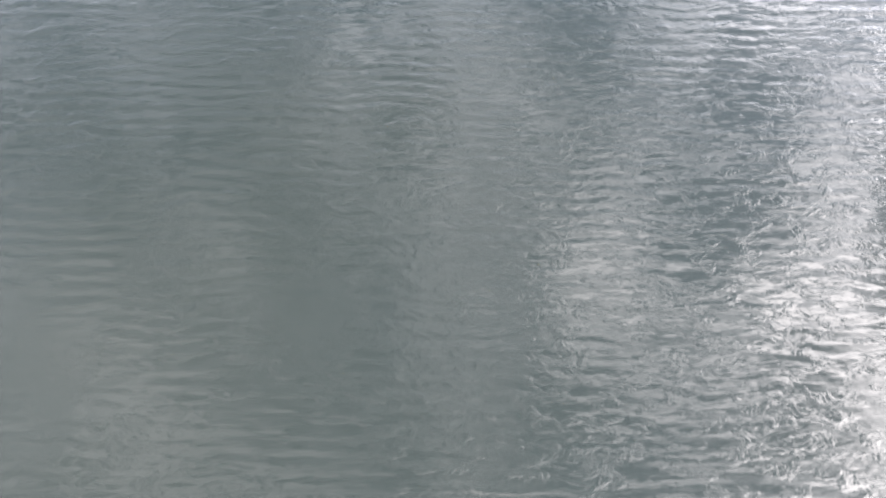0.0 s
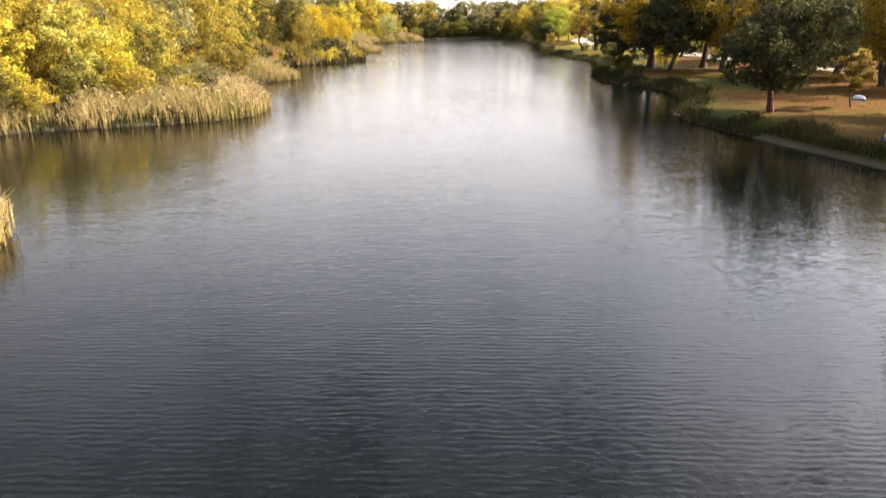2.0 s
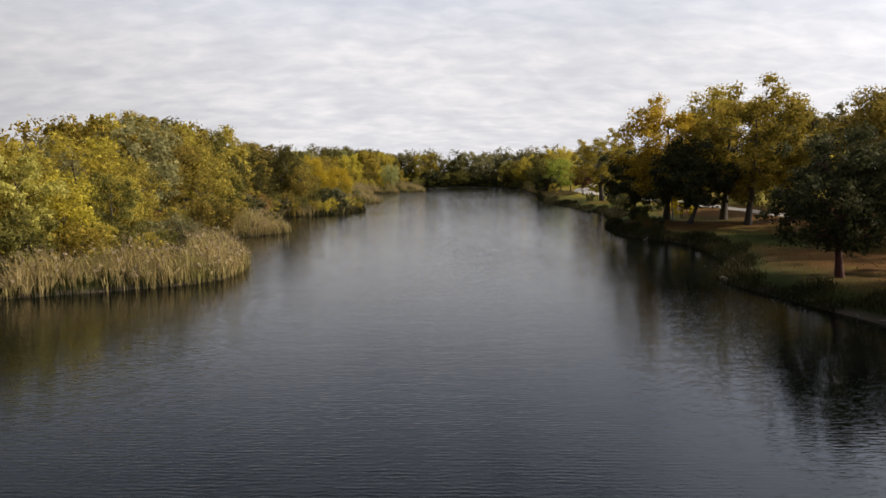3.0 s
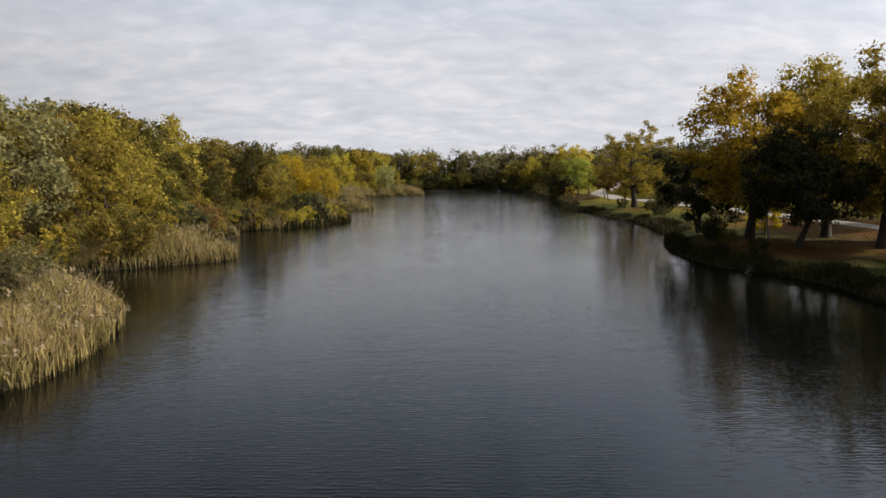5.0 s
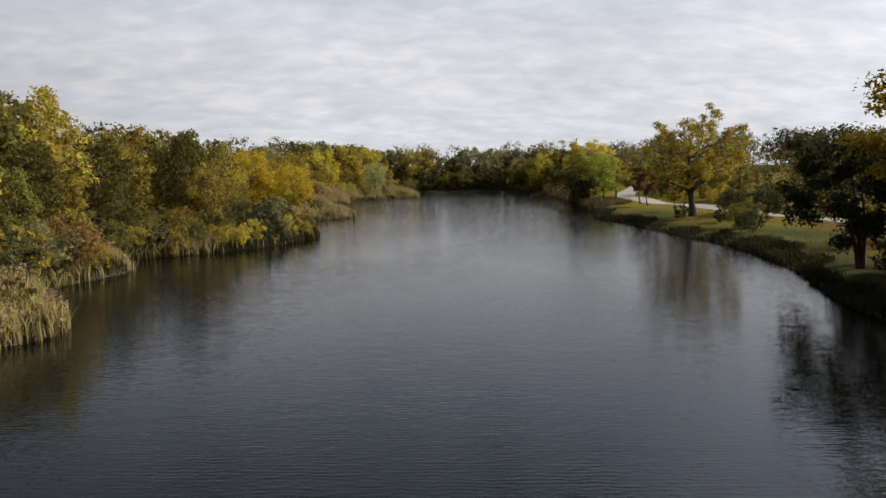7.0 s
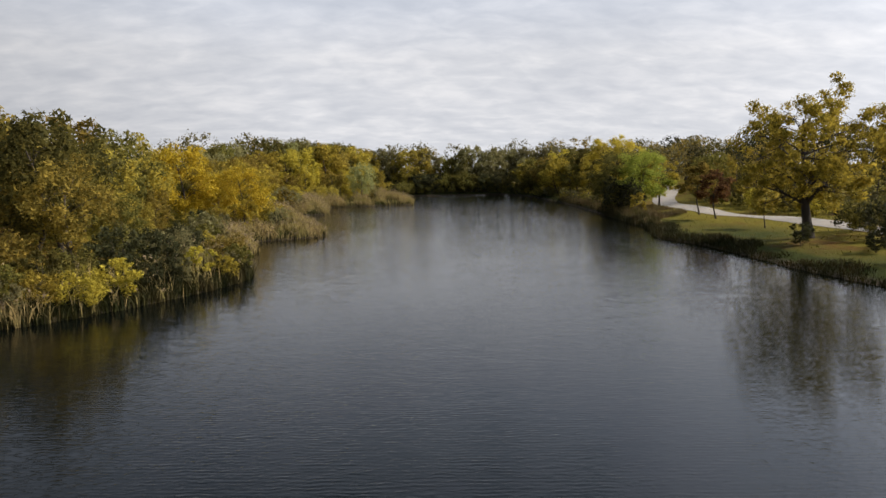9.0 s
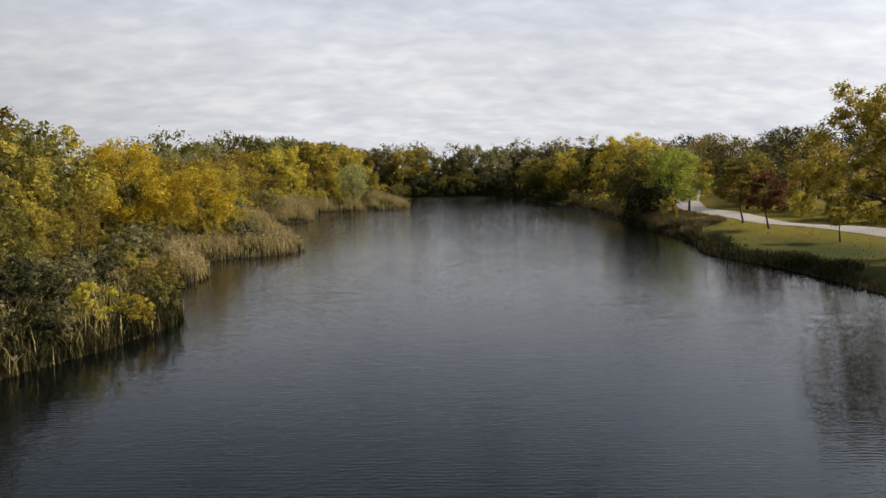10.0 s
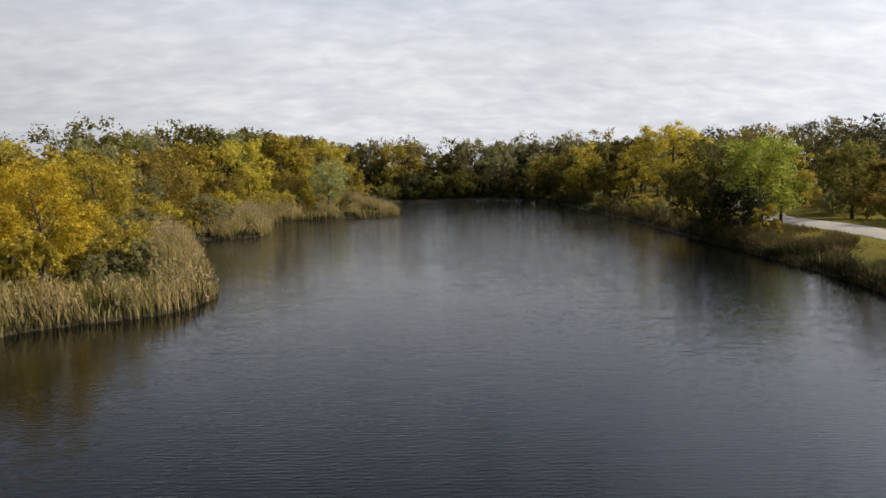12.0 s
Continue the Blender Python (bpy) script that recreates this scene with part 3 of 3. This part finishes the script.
tree("grand_a", "olive", 38.6, 99.0, 0.86, "dense olive tree shading the lawn", group=PARK, turn=33)
tree("grand_b", "gold", 37.8, 91.5, 0.80, "dense golden-brown tree shading the lawn", group=PARK, turn=250)
tree("grand_a", "green", 39.6, 112.5, 0.86, "dense green tree shading the lawn", group=PARK, turn=140)
tree("round_a", "green", 38.4, 133.5, 0.74, "dense green tree beside the park road", group=PARK, turn=40)
for bx, by, size, leaf in ((24.4, 114.6, 0.34, "dark"), (25.6, 117.6, 0.40, "green"), (26.6, 120.2, 0.36, "dark"), (24.0, 111.6, 0.30, "green"), (23.9, 107.6, 0.28, "dark"), (31.6, 143.5, 0.5, "dark"), (32.4, 147.2, 0.55, "green"),
                           # five by the cottonwood, given dark leaves to stand for the shade there
                           (37.2, 157.0, 0.72, "dark"), (38.8, 160.5, 0.8, "green"), (39.5, 155.5, 0.7, "dark"), (36.4, 153.4, 0.5, "green"), (40.2, 164.5, 0.6, "dark")):
    tree("shrub_c", leaf, bx, by, size, "low spreading dark bush on the park bank", "shrub", PARK, turn=by * 37)

tree("shrub_b", "yellow", 31.9, 121.5, 0.95, "yellow bush behind the trunks on the lawn", "shrub", PARK, turn=10)

# thickets and woods
rnd = random.Random(5)
LABEL = {"olive": "olive-green", "lime": "yellow-green", "yellow": "bright yellow", "gold": "golden", "rust": "rust-red", "lemon": "clear yellow", "green": "green", "bright": "fresh green", "dark": "dark green", "willow": "grey-green", "pale": "pale yellow-green", "silver": "pale silvery green"}


def along(line, step, offset, jitter):
    """Places beside a shore line, at an offset into the land."""
    seg = np.hypot(*np.diff(line, axis=0).T)
    run = np.concatenate([[0], np.cumsum(seg)])
    for s in np.arange(0, run[-1], step):
        k = min(np.searchsorted(run, s, "right") - 1, len(seg) - 1)
        t = (s - run[k]) / seg[k]
        p = line[k] * (1 - t) + line[k + 1] * t
        yield p[0] + rnd.uniform(-jitter, jitter), p[1] + rnd.uniform(-jitter, jitter)


def pick(*pairs):
    names, weights = zip(*pairs)
    return rnd.choices(names, weights)[0]


# a smoothed edge of the wooded bank, x as a function of y
def left_edge(y):
    return float(np.interp(y, [20, 58, 75, 85, 95, 107, 114, 134, 142, 152, 162, 172, 178, 190, 208, 214, 232, 240, 255, 285], [-16, -14, -25, -15, -13, -17, -13, -15, -12, -8, -10, -11, -8, -9, -14, -11, -12, -6, -2, 4]))


SPECIAL = [(-16.4, 178.5, 3.4), (-11.6, 180, 2.6), (-18.6, 249, 4.0), (-3.6, 244, 2.5), (-10.5, 229, 2.0)]


def free(x, y, r):
    return all(math.hypot(x - a, y - b) > r + c for a, b, c in SPECIAL)


y = 48.0
while y < 284:
    low = 138 < y < 168
    x = left_edge(y) - (rnd.uniform(0.2, 1.6) if low else rnd.uniform(1.8, 3.4))
    if free(x, y, 0.3):
        leaf = pick(("green", 3), ("dark", 3.5), ("olive", 2), ("rust", 0.2), ("willow", 1.5)) if 114 < y < 170 else pick(("olive", 5), ("willow", 2), ("lime", 2), ("green", 3), ("gold", 1.2), ("rust", 0.4))
        tree(pick(("shrub_a", 1), ("shrub_b", 1), ("shrub_c", 1)), leaf, x, y, rnd.uniform(0.5, 0.75) if low else rnd.uniform(0.55, 0.9), LABEL[leaf] + " shrub behind the reeds of the bank", "shrub", "bank shrubs")
    y += rnd.uniform(1.7, 2.7)
y = 58.0
while y < 286:
    x = left_edge(y) - rnd.uniform(4.6, 6.6)
    if free(x, y, 1.2):
        leaf = pick(("green", 4), ("olive", 3), ("dark", 1.5), ("willow", 2.5)) if 114 < y < 170 else pick(("olive", 5), ("lime", 3.2), ("green", 1.2), ("gold", 2.0), ("willow", 1.0), ("pale", 1.0))
        tree(pick(("round_a", 1), ("round_b", 1), ("open_a", 0.8), ("tall_a", 1), ("shrub_c", 1.2)), leaf, x, y, rnd.uniform(0.55, 0.78) * (0.66 if 152 < y < 178 else 1.0), LABEL[leaf] + " tree in the bank thicket", "tree", "bank thicket")
    y += rnd.uniform(2.9, 4.2)
for off, lo, hi, step in ((9.5, 0.86, 1.02, 4.4), (15, 1.0, 1.18, 5.6), (23, 1.08, 1.28, 8.0)):
    y = 55.0
    while y < 296:
        x = left_edge(y) - off - rnd.uniform(-1.5, 1.5)
        leaf = pick(("olive", 4), ("green", 3), ("rust", 0.12), ("gold", 0.6), ("willow", 1)) if 122 < y < 170 else pick(("olive", 5), ("lime", 4 if y < 118 else 1.6 if y < 185 else 4.5), ("green", 0.5 if y < 140 else 1.2), ("gold", 2.4 if y < 118 else 1.6), ("rust", 0.2), ("willow", 0.5), ("willow", 0.1 if y < 200 or off < 20 else 2))
        if y > 150 and off > 12:
            leaf = pick(("green", 3), ("olive", 3), ("willow", 2), ("lime", 1.5))
        near = off < 12 and y < 212
        lift = float(np.interp(y, [60, 90, 104, 114, 138, 139, 177, 178, 214, 234, 246], [0.78, 0.80, 0.90, 1.14, 1.30, 0.95, 0.95, 0.72, 0.76, 1.05, 1.20]))
        size = rnd.uniform(lo, hi) * lift * (1.0 if off < 12 or 138 < y < 178 or y > 214 else (0.98 if y > 178 else 0.86) if off < 20 else (0.92 if y > 178 else 0.76))
        if off > 20 and free(x, y, 1.0):
            FAR.append((pick(("far_a", 1), ("far_b", 1), ("far_c", 1)), leaf, x, y, size))
        elif free(x, y, 1.0):
            tree(pick(("round_a", 1), ("round_b", 1), ("tall_a", 0.8)) if near else pick(("far_a", 1), ("far_b", 1), ("far_c", 1)), leaf, x, y, size, LABEL[leaf] + " tree in the wood", "tree", "wood")
        y += step * rnd.uniform(0.8, 1.25)
for x, y in along(LEFT_LINE, 1.5, 0, 0.5):
    if 137 < y < 156:
        leaf = pick(("olive", 2), ("willow", 1), ("green", 4), ("dark", 2), ("gold", 1.2), ("rust", 0.1))
        tree(pick(("shrub_a", 1), ("shrub_b", 1), ("shrub_c", 1)), leaf, x - 0.9, y + 0.5, rnd.uniform(0.32, 0.55), LABEL[leaf] + " shrub leaning over the water", "shrub", "bank shrubs")
# trees of their own colour
tree("bright_crown", "yellow", -16.8, 178.5, 0.87, "bright yellow tree glowing in the sun", "tree", "bank thicket", turn=20, wide=1.0)
tree("round_a", "silver", -3.6, 244, 0.74, "silvery green willow behind the far reeds", "tree", "wood", turn=70)
tree("bright_crown", "yellow", -11.6, 180.0, 0.64, "golden-yellow tree above the reeds", "tree", "bank thicket", turn=20)
tree("bright_crown", "silver", -18.6, 249, 1.22, "tall light green tree in the wood", "tree", "wood", turn=20)

tree("grand_a", "lime", -46.0, 168.0, 1.10, "very tall yellow-green tree rising over the wood", "tree", "wood", turn=15)
tree("grand_b", "olive", -49.5, 178.0, 0.98, "tall olive tree rising over the wood", "tree", "wood", turn=75)
tree("grand_a", "gold", -41.0, 158.0, 0.92, "tall golden tree rising over the wood", "tree", "wood", turn=160)
tree("open_a", "willow", -26.3, 136.4, 1.18, "tall thinly leaved grey-green tree in the wood", "tree", "wood", turn=30)
# bushes that break up the reed belt
y = 78.0
while y < 258:
    if not 136 < y < 158:
        x = left_edge(y) + rnd.uniform(-1.6, 0.6)
        if shore_distance(x, y) > 0.4:
            leaf = pick(("olive", 3), ("willow", 3), ("green", 2), ("gold", 0.7), ("dark", 0.8))
            tree(pick(("shrub_a", 1), ("shrub_b", 1)), leaf, x, y, rnd.uniform(0.32, 0.52), LABEL[leaf] + " bush growing among the reeds", "shrub", "bank shrubs")
    y += rnd.uniform(2.6, 6.0)

# brush beyond the road
y = 84.0
while y < 262:
    for off in (6.5, 11.5):
        x = float(np.interp(y, [80, 125, 150, 168, 194, 205, 214, 226, 241, 258], [44, 42.5, 43.2, 41.9, 40.9, 42, 44.4, 49, 56, 64])) + off + rnd.uniform(-1.6, 1.6)
        leaf = pick(("olive", 2.5), ("green", 5), ("gold", 0.8), ("lime", 0.8), ("willow", 1), ("dark", 2.5), ("rust", 0.2))
        if off < 8:
            tree(pick(("shrub_a", 1), ("shrub_b", 1), ("shrub_c", 1)), leaf, x, y, rnd.uniform(0.35, 0.85), LABEL[leaf] + " bush in the brush beyond the road", "shrub", "roadside brush")
        else:
            FAR.append((pick(("far_a", 1), ("far_b", 1)), leaf, x + 1, y, rnd.uniform(0.5, 0.95)))
    y += rnd.uniform(3.6, 5.4)

# the head of the lake and the far banks
for x0, x1, y0, y1, n, lo, hi in ((-22, 48, 293, 300, 22, 1.06, 1.28), (-30, 60, 303, 318, 20, 1.22, 1.46)):
    for k in range(n):
        x = x0 + (x1 - x0) * (k + rnd.uniform(0.2, 0.8)) / n
        leaf = pick(("willow", 5), ("green", 2), ("olive", 3.5))
        if abs(x - 17.6) < 2.2:       # a dip in the skyline
            continue
        if y0 > 300:
            FAR.append((pick(("far_a", 1), ("far_b", 1), ("far_c", 1)), leaf, x, rnd.uniform(y0, y1), rnd.uniform(lo, hi)))
        else:
            tree(pick(("far_a", 1), ("far_b", 1), ("far_c", 1)), leaf, x, rnd.uniform(y0, y1), rnd.uniform(lo, hi), LABEL[leaf] + " tree at the head of the lake", "tree", "far wood")
for x, y, size in ((15.9, 300, 0.98), (17.8, 304, 0.90), (19.6, 299, 0.94)):
    tree("far_b", "green", x, y, size, "green tree at the head of the lake", "tree", "far wood")
for k in range(46):
    leaf = pick(("dark", 2), ("green", 4))
    x = 1 + 34 * k / 45 + rnd.uniform(-0.5, 0.5)
    y = float(np.interp(x, [1, 3.5, 8, 30, 34], [266, 276, 285, 289, 274])) + rnd.uniform(0.9, 2.6)
    tree(pick(("shrub_a", 1), ("shrub_c", 1), ("shrub_b", 1)), leaf, x, y, rnd.uniform(0.45, 1.5) * (1.0 if 8 < x < 32 else 0.6), LABEL[leaf] + " shrub at the head of the lake", "shrub", "far shrubs")
for off, lo, hi, step, begin in ((1.6, 0.20, 0.34, 2.6, 208), (4.5, 0.6, 0.9, 3.6, 252), (9, 0.85, 1.08, 4.2, 252), (16, 0.98, 1.15, 5.5, 256)):
    y = begin
    while y < 292:
        x = float(np.interp(y, [205, 226, 250, 290], [31.5, 33.4, 34.4, 33])) + off + rnd.uniform(-0.8, 0.8)
        if math.hypot(x - 44.9, y - 240.5) > 5.5:
            leaf = pick(("green", 5), ("olive", 3), ("willow", 1.4), ("lime", 0.7))
            if off < 2:
                tree(pick(("shrub_a", 1), ("shrub_b", 1)), leaf, x, y, rnd.uniform(0.35, 0.6), LABEL[leaf] + " low bush on the bank", "shrub", "bank shrubs")
            else:
                tree(pick(("far_a", 1), ("far_b", 1), ("far_c", 1)), leaf, x, y, rnd.uniform(lo, hi), LABEL[leaf] + " tree on the wooded bank", "tree", "far wood")
        y += step * rnd.uniform(0.8, 1.25)
for k in range(14):
    leaf = pick(("green", 4), ("olive", 4), ("willow", 2), ("lime", 1))
    FAR.append((pick(("far_a", 1), ("far_b", 1), ("far_c", 1)), leaf, 53 + k * 1.6 + rnd.uniform(-2, 2), rnd.uniform(248, 290), rnd.uniform(0.95, 1.2)))
for k in range(95):
    x, y = rnd.uniform(64, 150), rnd.uniform(150, 330)
    if x - 60 > (y - 330) * -0.02:
        leaf = pick(("green", 6), ("dark", 3), ("olive", 1.5), ("willow", 1))
        FAR.append((pick(("far_a", 1), ("far_b", 1), ("far_c", 1)), leaf, x, y, rnd.uniform(0.9, 1.2)))

for k in range(44):
    FAR.append((pick(("shrub_a", 1), ("shrub_c", 1)), pick(("green", 3), ("dark", 3)), -18 + 66 * k / 43 + rnd.uniform(-1, 1), rnd.uniform(292, 303), rnd.uniform(0.9, 1.4)))
build_distant_woods()

# ---- reeds and grass ----


def blades(rs, x, y, z, tall, width, lean):
    """Bent strips of two quads each: vertices and faces."""
    n = len(x)
    a = rs.uniform(0, 2 * np.pi, n)
    side = np.stack([np.cos(a), np.sin(a), np.zeros(n)], 1) * (width * rs.uniform(0.6, 1.4, n))[:, None] / 2
    b = rs.uniform(0, 2 * np.pi, n)
    tip = np.stack([np.cos(b), np.sin(b), np.zeros(n)], 1) * (lean * rs.uniform(0.1, 1.0, n) * tall)[:, None] + (0.10 * tall)[:, None] * (-0.6, 0.3, 0)
    base = np.stack([x, y, z], 1)
    up = np.stack([np.zeros(n), np.zeros(n), tall], 1)
    p1, p2 = base + up * 0.55 + tip * 0.3, base + up * 0.98 + tip
    v = np.stack([base - side, base + side, p1 - side * 0.9, p1 + side * 0.9, p2 - side * 0.25, p2 + side * 0.25], 1).reshape(-1, 3)
    i = np.arange(n) * 6
    f = np.concatenate([np.stack([i, i + 1, i + 3, i + 2], 1), np.stack([i + 2, i + 3, i + 5, i + 4], 1)])
    return v, f, p2


def strew(rs, n, x0, x1, y0, y1, lo, hi):
    """Random places in a box whose distance from the shore lies between lo and hi."""
    x, y = rs.uniform(x0, x1, n), rs.uniform(y0, y1, n)
    d = shore_distance(x, y)
    keep = (d > lo) & (d < hi)
    return x[keep], y[keep], d[keep]


def build_reeds():
    rs = np.random.RandomState(3)
    x, y, d = strew(rs, 430000, -27, 8, 44, 262, -0.35, 2.9)
    clump = np.sin(x * 1.1 + 2 * np.sin(y * 0.43)) * np.sin(y * 0.9 + np.sin(x * 0.7)) + 0.5 * np.sin(y * 0.23)
    keep = (clump + rs.normal(0, 0.4, len(x)) > -0.35) & ~((y > 140) & (y < 156) & (rs.uniform(0, 1, len(x)) < 0.86)) & (x < left_cap(y))
    x, y, d, clump = x[keep], y[keep], d[keep], clump[keep]
    tall = np.interp(y, [60, 166, 171, 183, 188, 262], [0.86, 0.86, 0.64, 0.64, 1.05, 1.10]) * (1.30 + 0.42 * clump) * rs.uniform(0.7, 1.2, len(x)) * np.clip(0.72 + 0.26 * (d + 0.35), 0.72, 1.12)
    z = np.maximum(height(x, y), -0.3)
    v1, f1, tip = blades(rs, x, y, z, tall, 0.022, 0.32)
    sel = rs.uniform(0, 1, len(x)) < 0.95
    v2, f2, _ = blades(rs, x[sel], y[sel], z[sel] + 0.25, tall[sel] * rs.uniform(0.55, 0.85, sel.sum()), 0.036, 0.8)
    me = sheet("reed_bed", np.vstack([v1, v2]), np.vstack([f1, f2 + len(v1)]), REED)
    bed = tagged(new("reed_bed", me), "dense tan and greenish reeds along the lake shore", "reeds", kind="stuff")
    top = rs.uniform(0, 1, len(x)) < 0.22
    lv, lf = leaves(rs, tip[top], np.full(top.sum(), 0.09), top.sum() * 3, 0.075, 1.8)
    part("plumes", sheet("plumes", lv, lf, PLUME), bed, "pale feathery seed heads")


def left_cap(y):
    return np.where(y > 228, 9.0, 0.0)


def build_sedge():
    rs = np.random.RandomState(4)
    bands = [strew(rs, n, *box, -0.2, 2.7) for n, box in ((150000, (0, 42, 60, 296)), (110000, (17, 31, 62, 135)), (55000, (24, 34, 135, 200)))]
    x, y, d = (np.concatenate(q) for q in zip(*bands))
    tuft = np.sin(x * 1.3 + 1.7 * np.sin(y * 0.37)) * np.sin(y * 0.83 + np.sin(x * 0.9)) + 0.5 * np.sin(y * 0.19 + 1.0)
    keep = ~((y < 74) & (d < 0.5)) & ((x > 16) | (y > 262)) & (d < 1.5 + 0.9 * tuft + rs.normal(0, 0.25, len(x)))
    x, y, d, tuft = x[keep], y[keep], d[keep], tuft[keep]
    rough = np.where((y > 176) & (y < 240), 1.5, 1.0) * (0.80 + 0.32 * tuft)
    tall = 0.50 * rough * rs.uniform(0.45, 1.2, len(x)) * np.clip(1.25 - d * 0.25, 0.5, 1)
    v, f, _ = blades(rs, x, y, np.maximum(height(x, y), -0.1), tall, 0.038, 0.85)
    tagged(new("bank_sedge", sheet("bank_sedge", v, f, SEDGE)), "rough dark green sedge along the park bank, darkened for shade", "sedge", kind="stuff")
    x, y, d = strew(rs, 90000, 26, 44, 175, 242, 0.5, 8.0)
    wave = np.sin(x * 0.9 + np.sin(y * 0.5)) * np.sin(y * 0.7 + 0.6)
    keep = (wave + rs.normal(0, 0.3, len(x)) > -0.2) & (d < 1.2 + 6.8 * np.clip((y - 182) / 9, 0, 1)) & (x < 39.0)
    x, y, d = x[keep], y[keep], d[keep]
    v, f, _ = blades(rs, x, y, height(x, y), (0.75 + 0.25 * wave[keep]) * np.where(d > 3, 0.45, 1.0) * rs.uniform(0.5, 1.25, len(x)), 0.045, 0.7)
    tagged(new("dry_grass", sheet("dry_grass", v, f, HAY)), "tall dry brown grass along the bank and road", "grass", kind="stuff")
    x, y, d = strew(rs, 9000, 20, 56, 62, 215, 2.2, 24)
    v, f, _ = blades(rs, x, y, height(x, y), rs.uniform(0.05, 0.15, len(x)), 0.05, 0.6)
    tagged(new("lawn_grass", sheet("lawn_grass", v, f, LAWN)), "short autumn lawn with dry tufts", "grass", kind="stuff")


build_reeds()
build_sedge()


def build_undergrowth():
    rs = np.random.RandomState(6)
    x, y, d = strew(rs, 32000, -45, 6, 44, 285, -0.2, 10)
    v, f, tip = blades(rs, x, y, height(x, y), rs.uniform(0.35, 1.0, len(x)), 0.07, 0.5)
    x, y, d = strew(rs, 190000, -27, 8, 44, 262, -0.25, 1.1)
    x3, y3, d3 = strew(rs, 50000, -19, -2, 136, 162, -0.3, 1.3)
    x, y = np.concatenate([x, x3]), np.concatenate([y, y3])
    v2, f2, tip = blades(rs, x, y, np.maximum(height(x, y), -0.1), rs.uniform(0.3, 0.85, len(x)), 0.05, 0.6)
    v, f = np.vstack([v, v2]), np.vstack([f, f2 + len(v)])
    # same sedge colour, with the bank's shade in it
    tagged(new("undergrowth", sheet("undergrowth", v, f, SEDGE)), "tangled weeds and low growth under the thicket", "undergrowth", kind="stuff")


build_undergrowth()


# ---- things on the beach and the bank ----
BLUE_HULL, WHITE_HULL = paint_material("blue_hull", (0.03, 0.12, 0.42)), paint_material("white_hull", (0.72, 0.74, 0.76))


def hull_strip(length, width, tall, lo, hi, rows=5):
    """A band of a small upturned hull between two heights (0: rim, 1: keel): a closed loft."""
    verts, faces, n = [], [], 20
    for k in range(rows + 1):
        f = lo + (hi - lo) * k / rows
        for s in range(n):
            a = 2 * math.pi * s / n
            c, d = math.cos(a), math.sin(a)
            shrink = math.sqrt(max(1 - f ** 2.2, 0.0)) * 0.92 + 0.08 * (1 - f)
            verts.append((math.copysign(abs(c) ** 0.8, c) * length / 2 * shrink, d * (1 - 0.25 * max(c, 0) ** 2) * width / 2 * shrink, f * tall + 0.05 * c * c * (1 - f)))
    for k in range(rows):
        for s in range(n):
            a, b = k * n + s, k * n + (s + 1) % n
            faces.append((a, b, b + n, a + n))
    return verts, faces


def upturned_boat(x, y, turn, length, label):
    top = tagged(new("boat"), label, "boat", "boats on the park shore")
    w, h = length * 0.52, length * 0.30
    v, f = hull_strip(length, w, h, 0.0, 0.34)
    part("rim", sheet("rim", v, f, BLUE_HULL, True), top, "blue painted rim")
    v, f = hull_strip(length, w, h, 0.34, 0.995, 7)
    part("hull", sheet("hull", v, f, WHITE_HULL, True), top, "white painted hull")
    v, f = [], []
    tube(v, f, [Vector((-length * 0.40, 0, h * 0.80)), Vector((0, 0, h * 1.02)), Vector((length * 0.40, 0, h * 0.80))], [0.03, 0.03, 0.02], 6)
    part("keel", sheet("keel", [tuple(q) for q in v], f, WHITE_HULL, True), top)
    top.matrix_world = pose(x, y, ground_z(x, y) - 0.02, 0, 0, turn)


def driftwood(ends, radius, label, seed, mat=DRIFTWOOD):
    """A bleached log with broken stubs, lying between two places."""
    rs = np.random.RandomState(seed)
    (ax, ay), (bx, by) = ends
    a, b = Vector((ax, ay, max(ground_z(ax, ay), -0.02) + radius * 0.7)), Vector((bx, by, max(ground_z(bx, by), -0.02) + radius * 0.5))
    v, f = [], []
    pts = bend(rs, a, b, 0.02, 8)
    tube(v, f, pts, [radius * (1.15 - 0.08 * k + 0.08 * math.sin(k * 2.1)) for k in range(9)], 8)
    for k in (2, 4, 6):
        tip = pts[k] + Vector((rs.normal(0, 0.35), rs.normal(0, 0.35), rs.uniform(0.1, 0.4)))
        tube(v, f, bend(rs, pts[k], tip, 0.03, 2), [radius * 0.45, radius * 0.3, radius * 0.12], 5)
    tagged(new("driftwood_log", sheet("driftwood_log", [tuple(q) for q in v], f, mat, True)), label, "log", "driftwood")


upturned_boat(22.9, 68.7, 70, 1.9, "small white boat with a blue rim upturned on the sand")
upturned_boat(30.6, 83.2, 100, 1.05, "small white boat with a blue rim lying on the lawn")
driftwood(((18.3, 82.8), (19.1, 75.6)), 0.12, "bleached driftwood log at the water's edge", 1)
driftwood(((19.0, 76.4), (19.7, 71.8)), 0.08, "thin bleached log on the muddy shore", 2)
driftwood(((27.0, 127.4), (25.2, 126.2)), 0.07, "dark fallen branch reaching over the water", 3, BARK)
driftwood(((22.6, 105.2), (21.4, 104.0)), 0.05, "pale broken branch at the foot of the bank", 4)
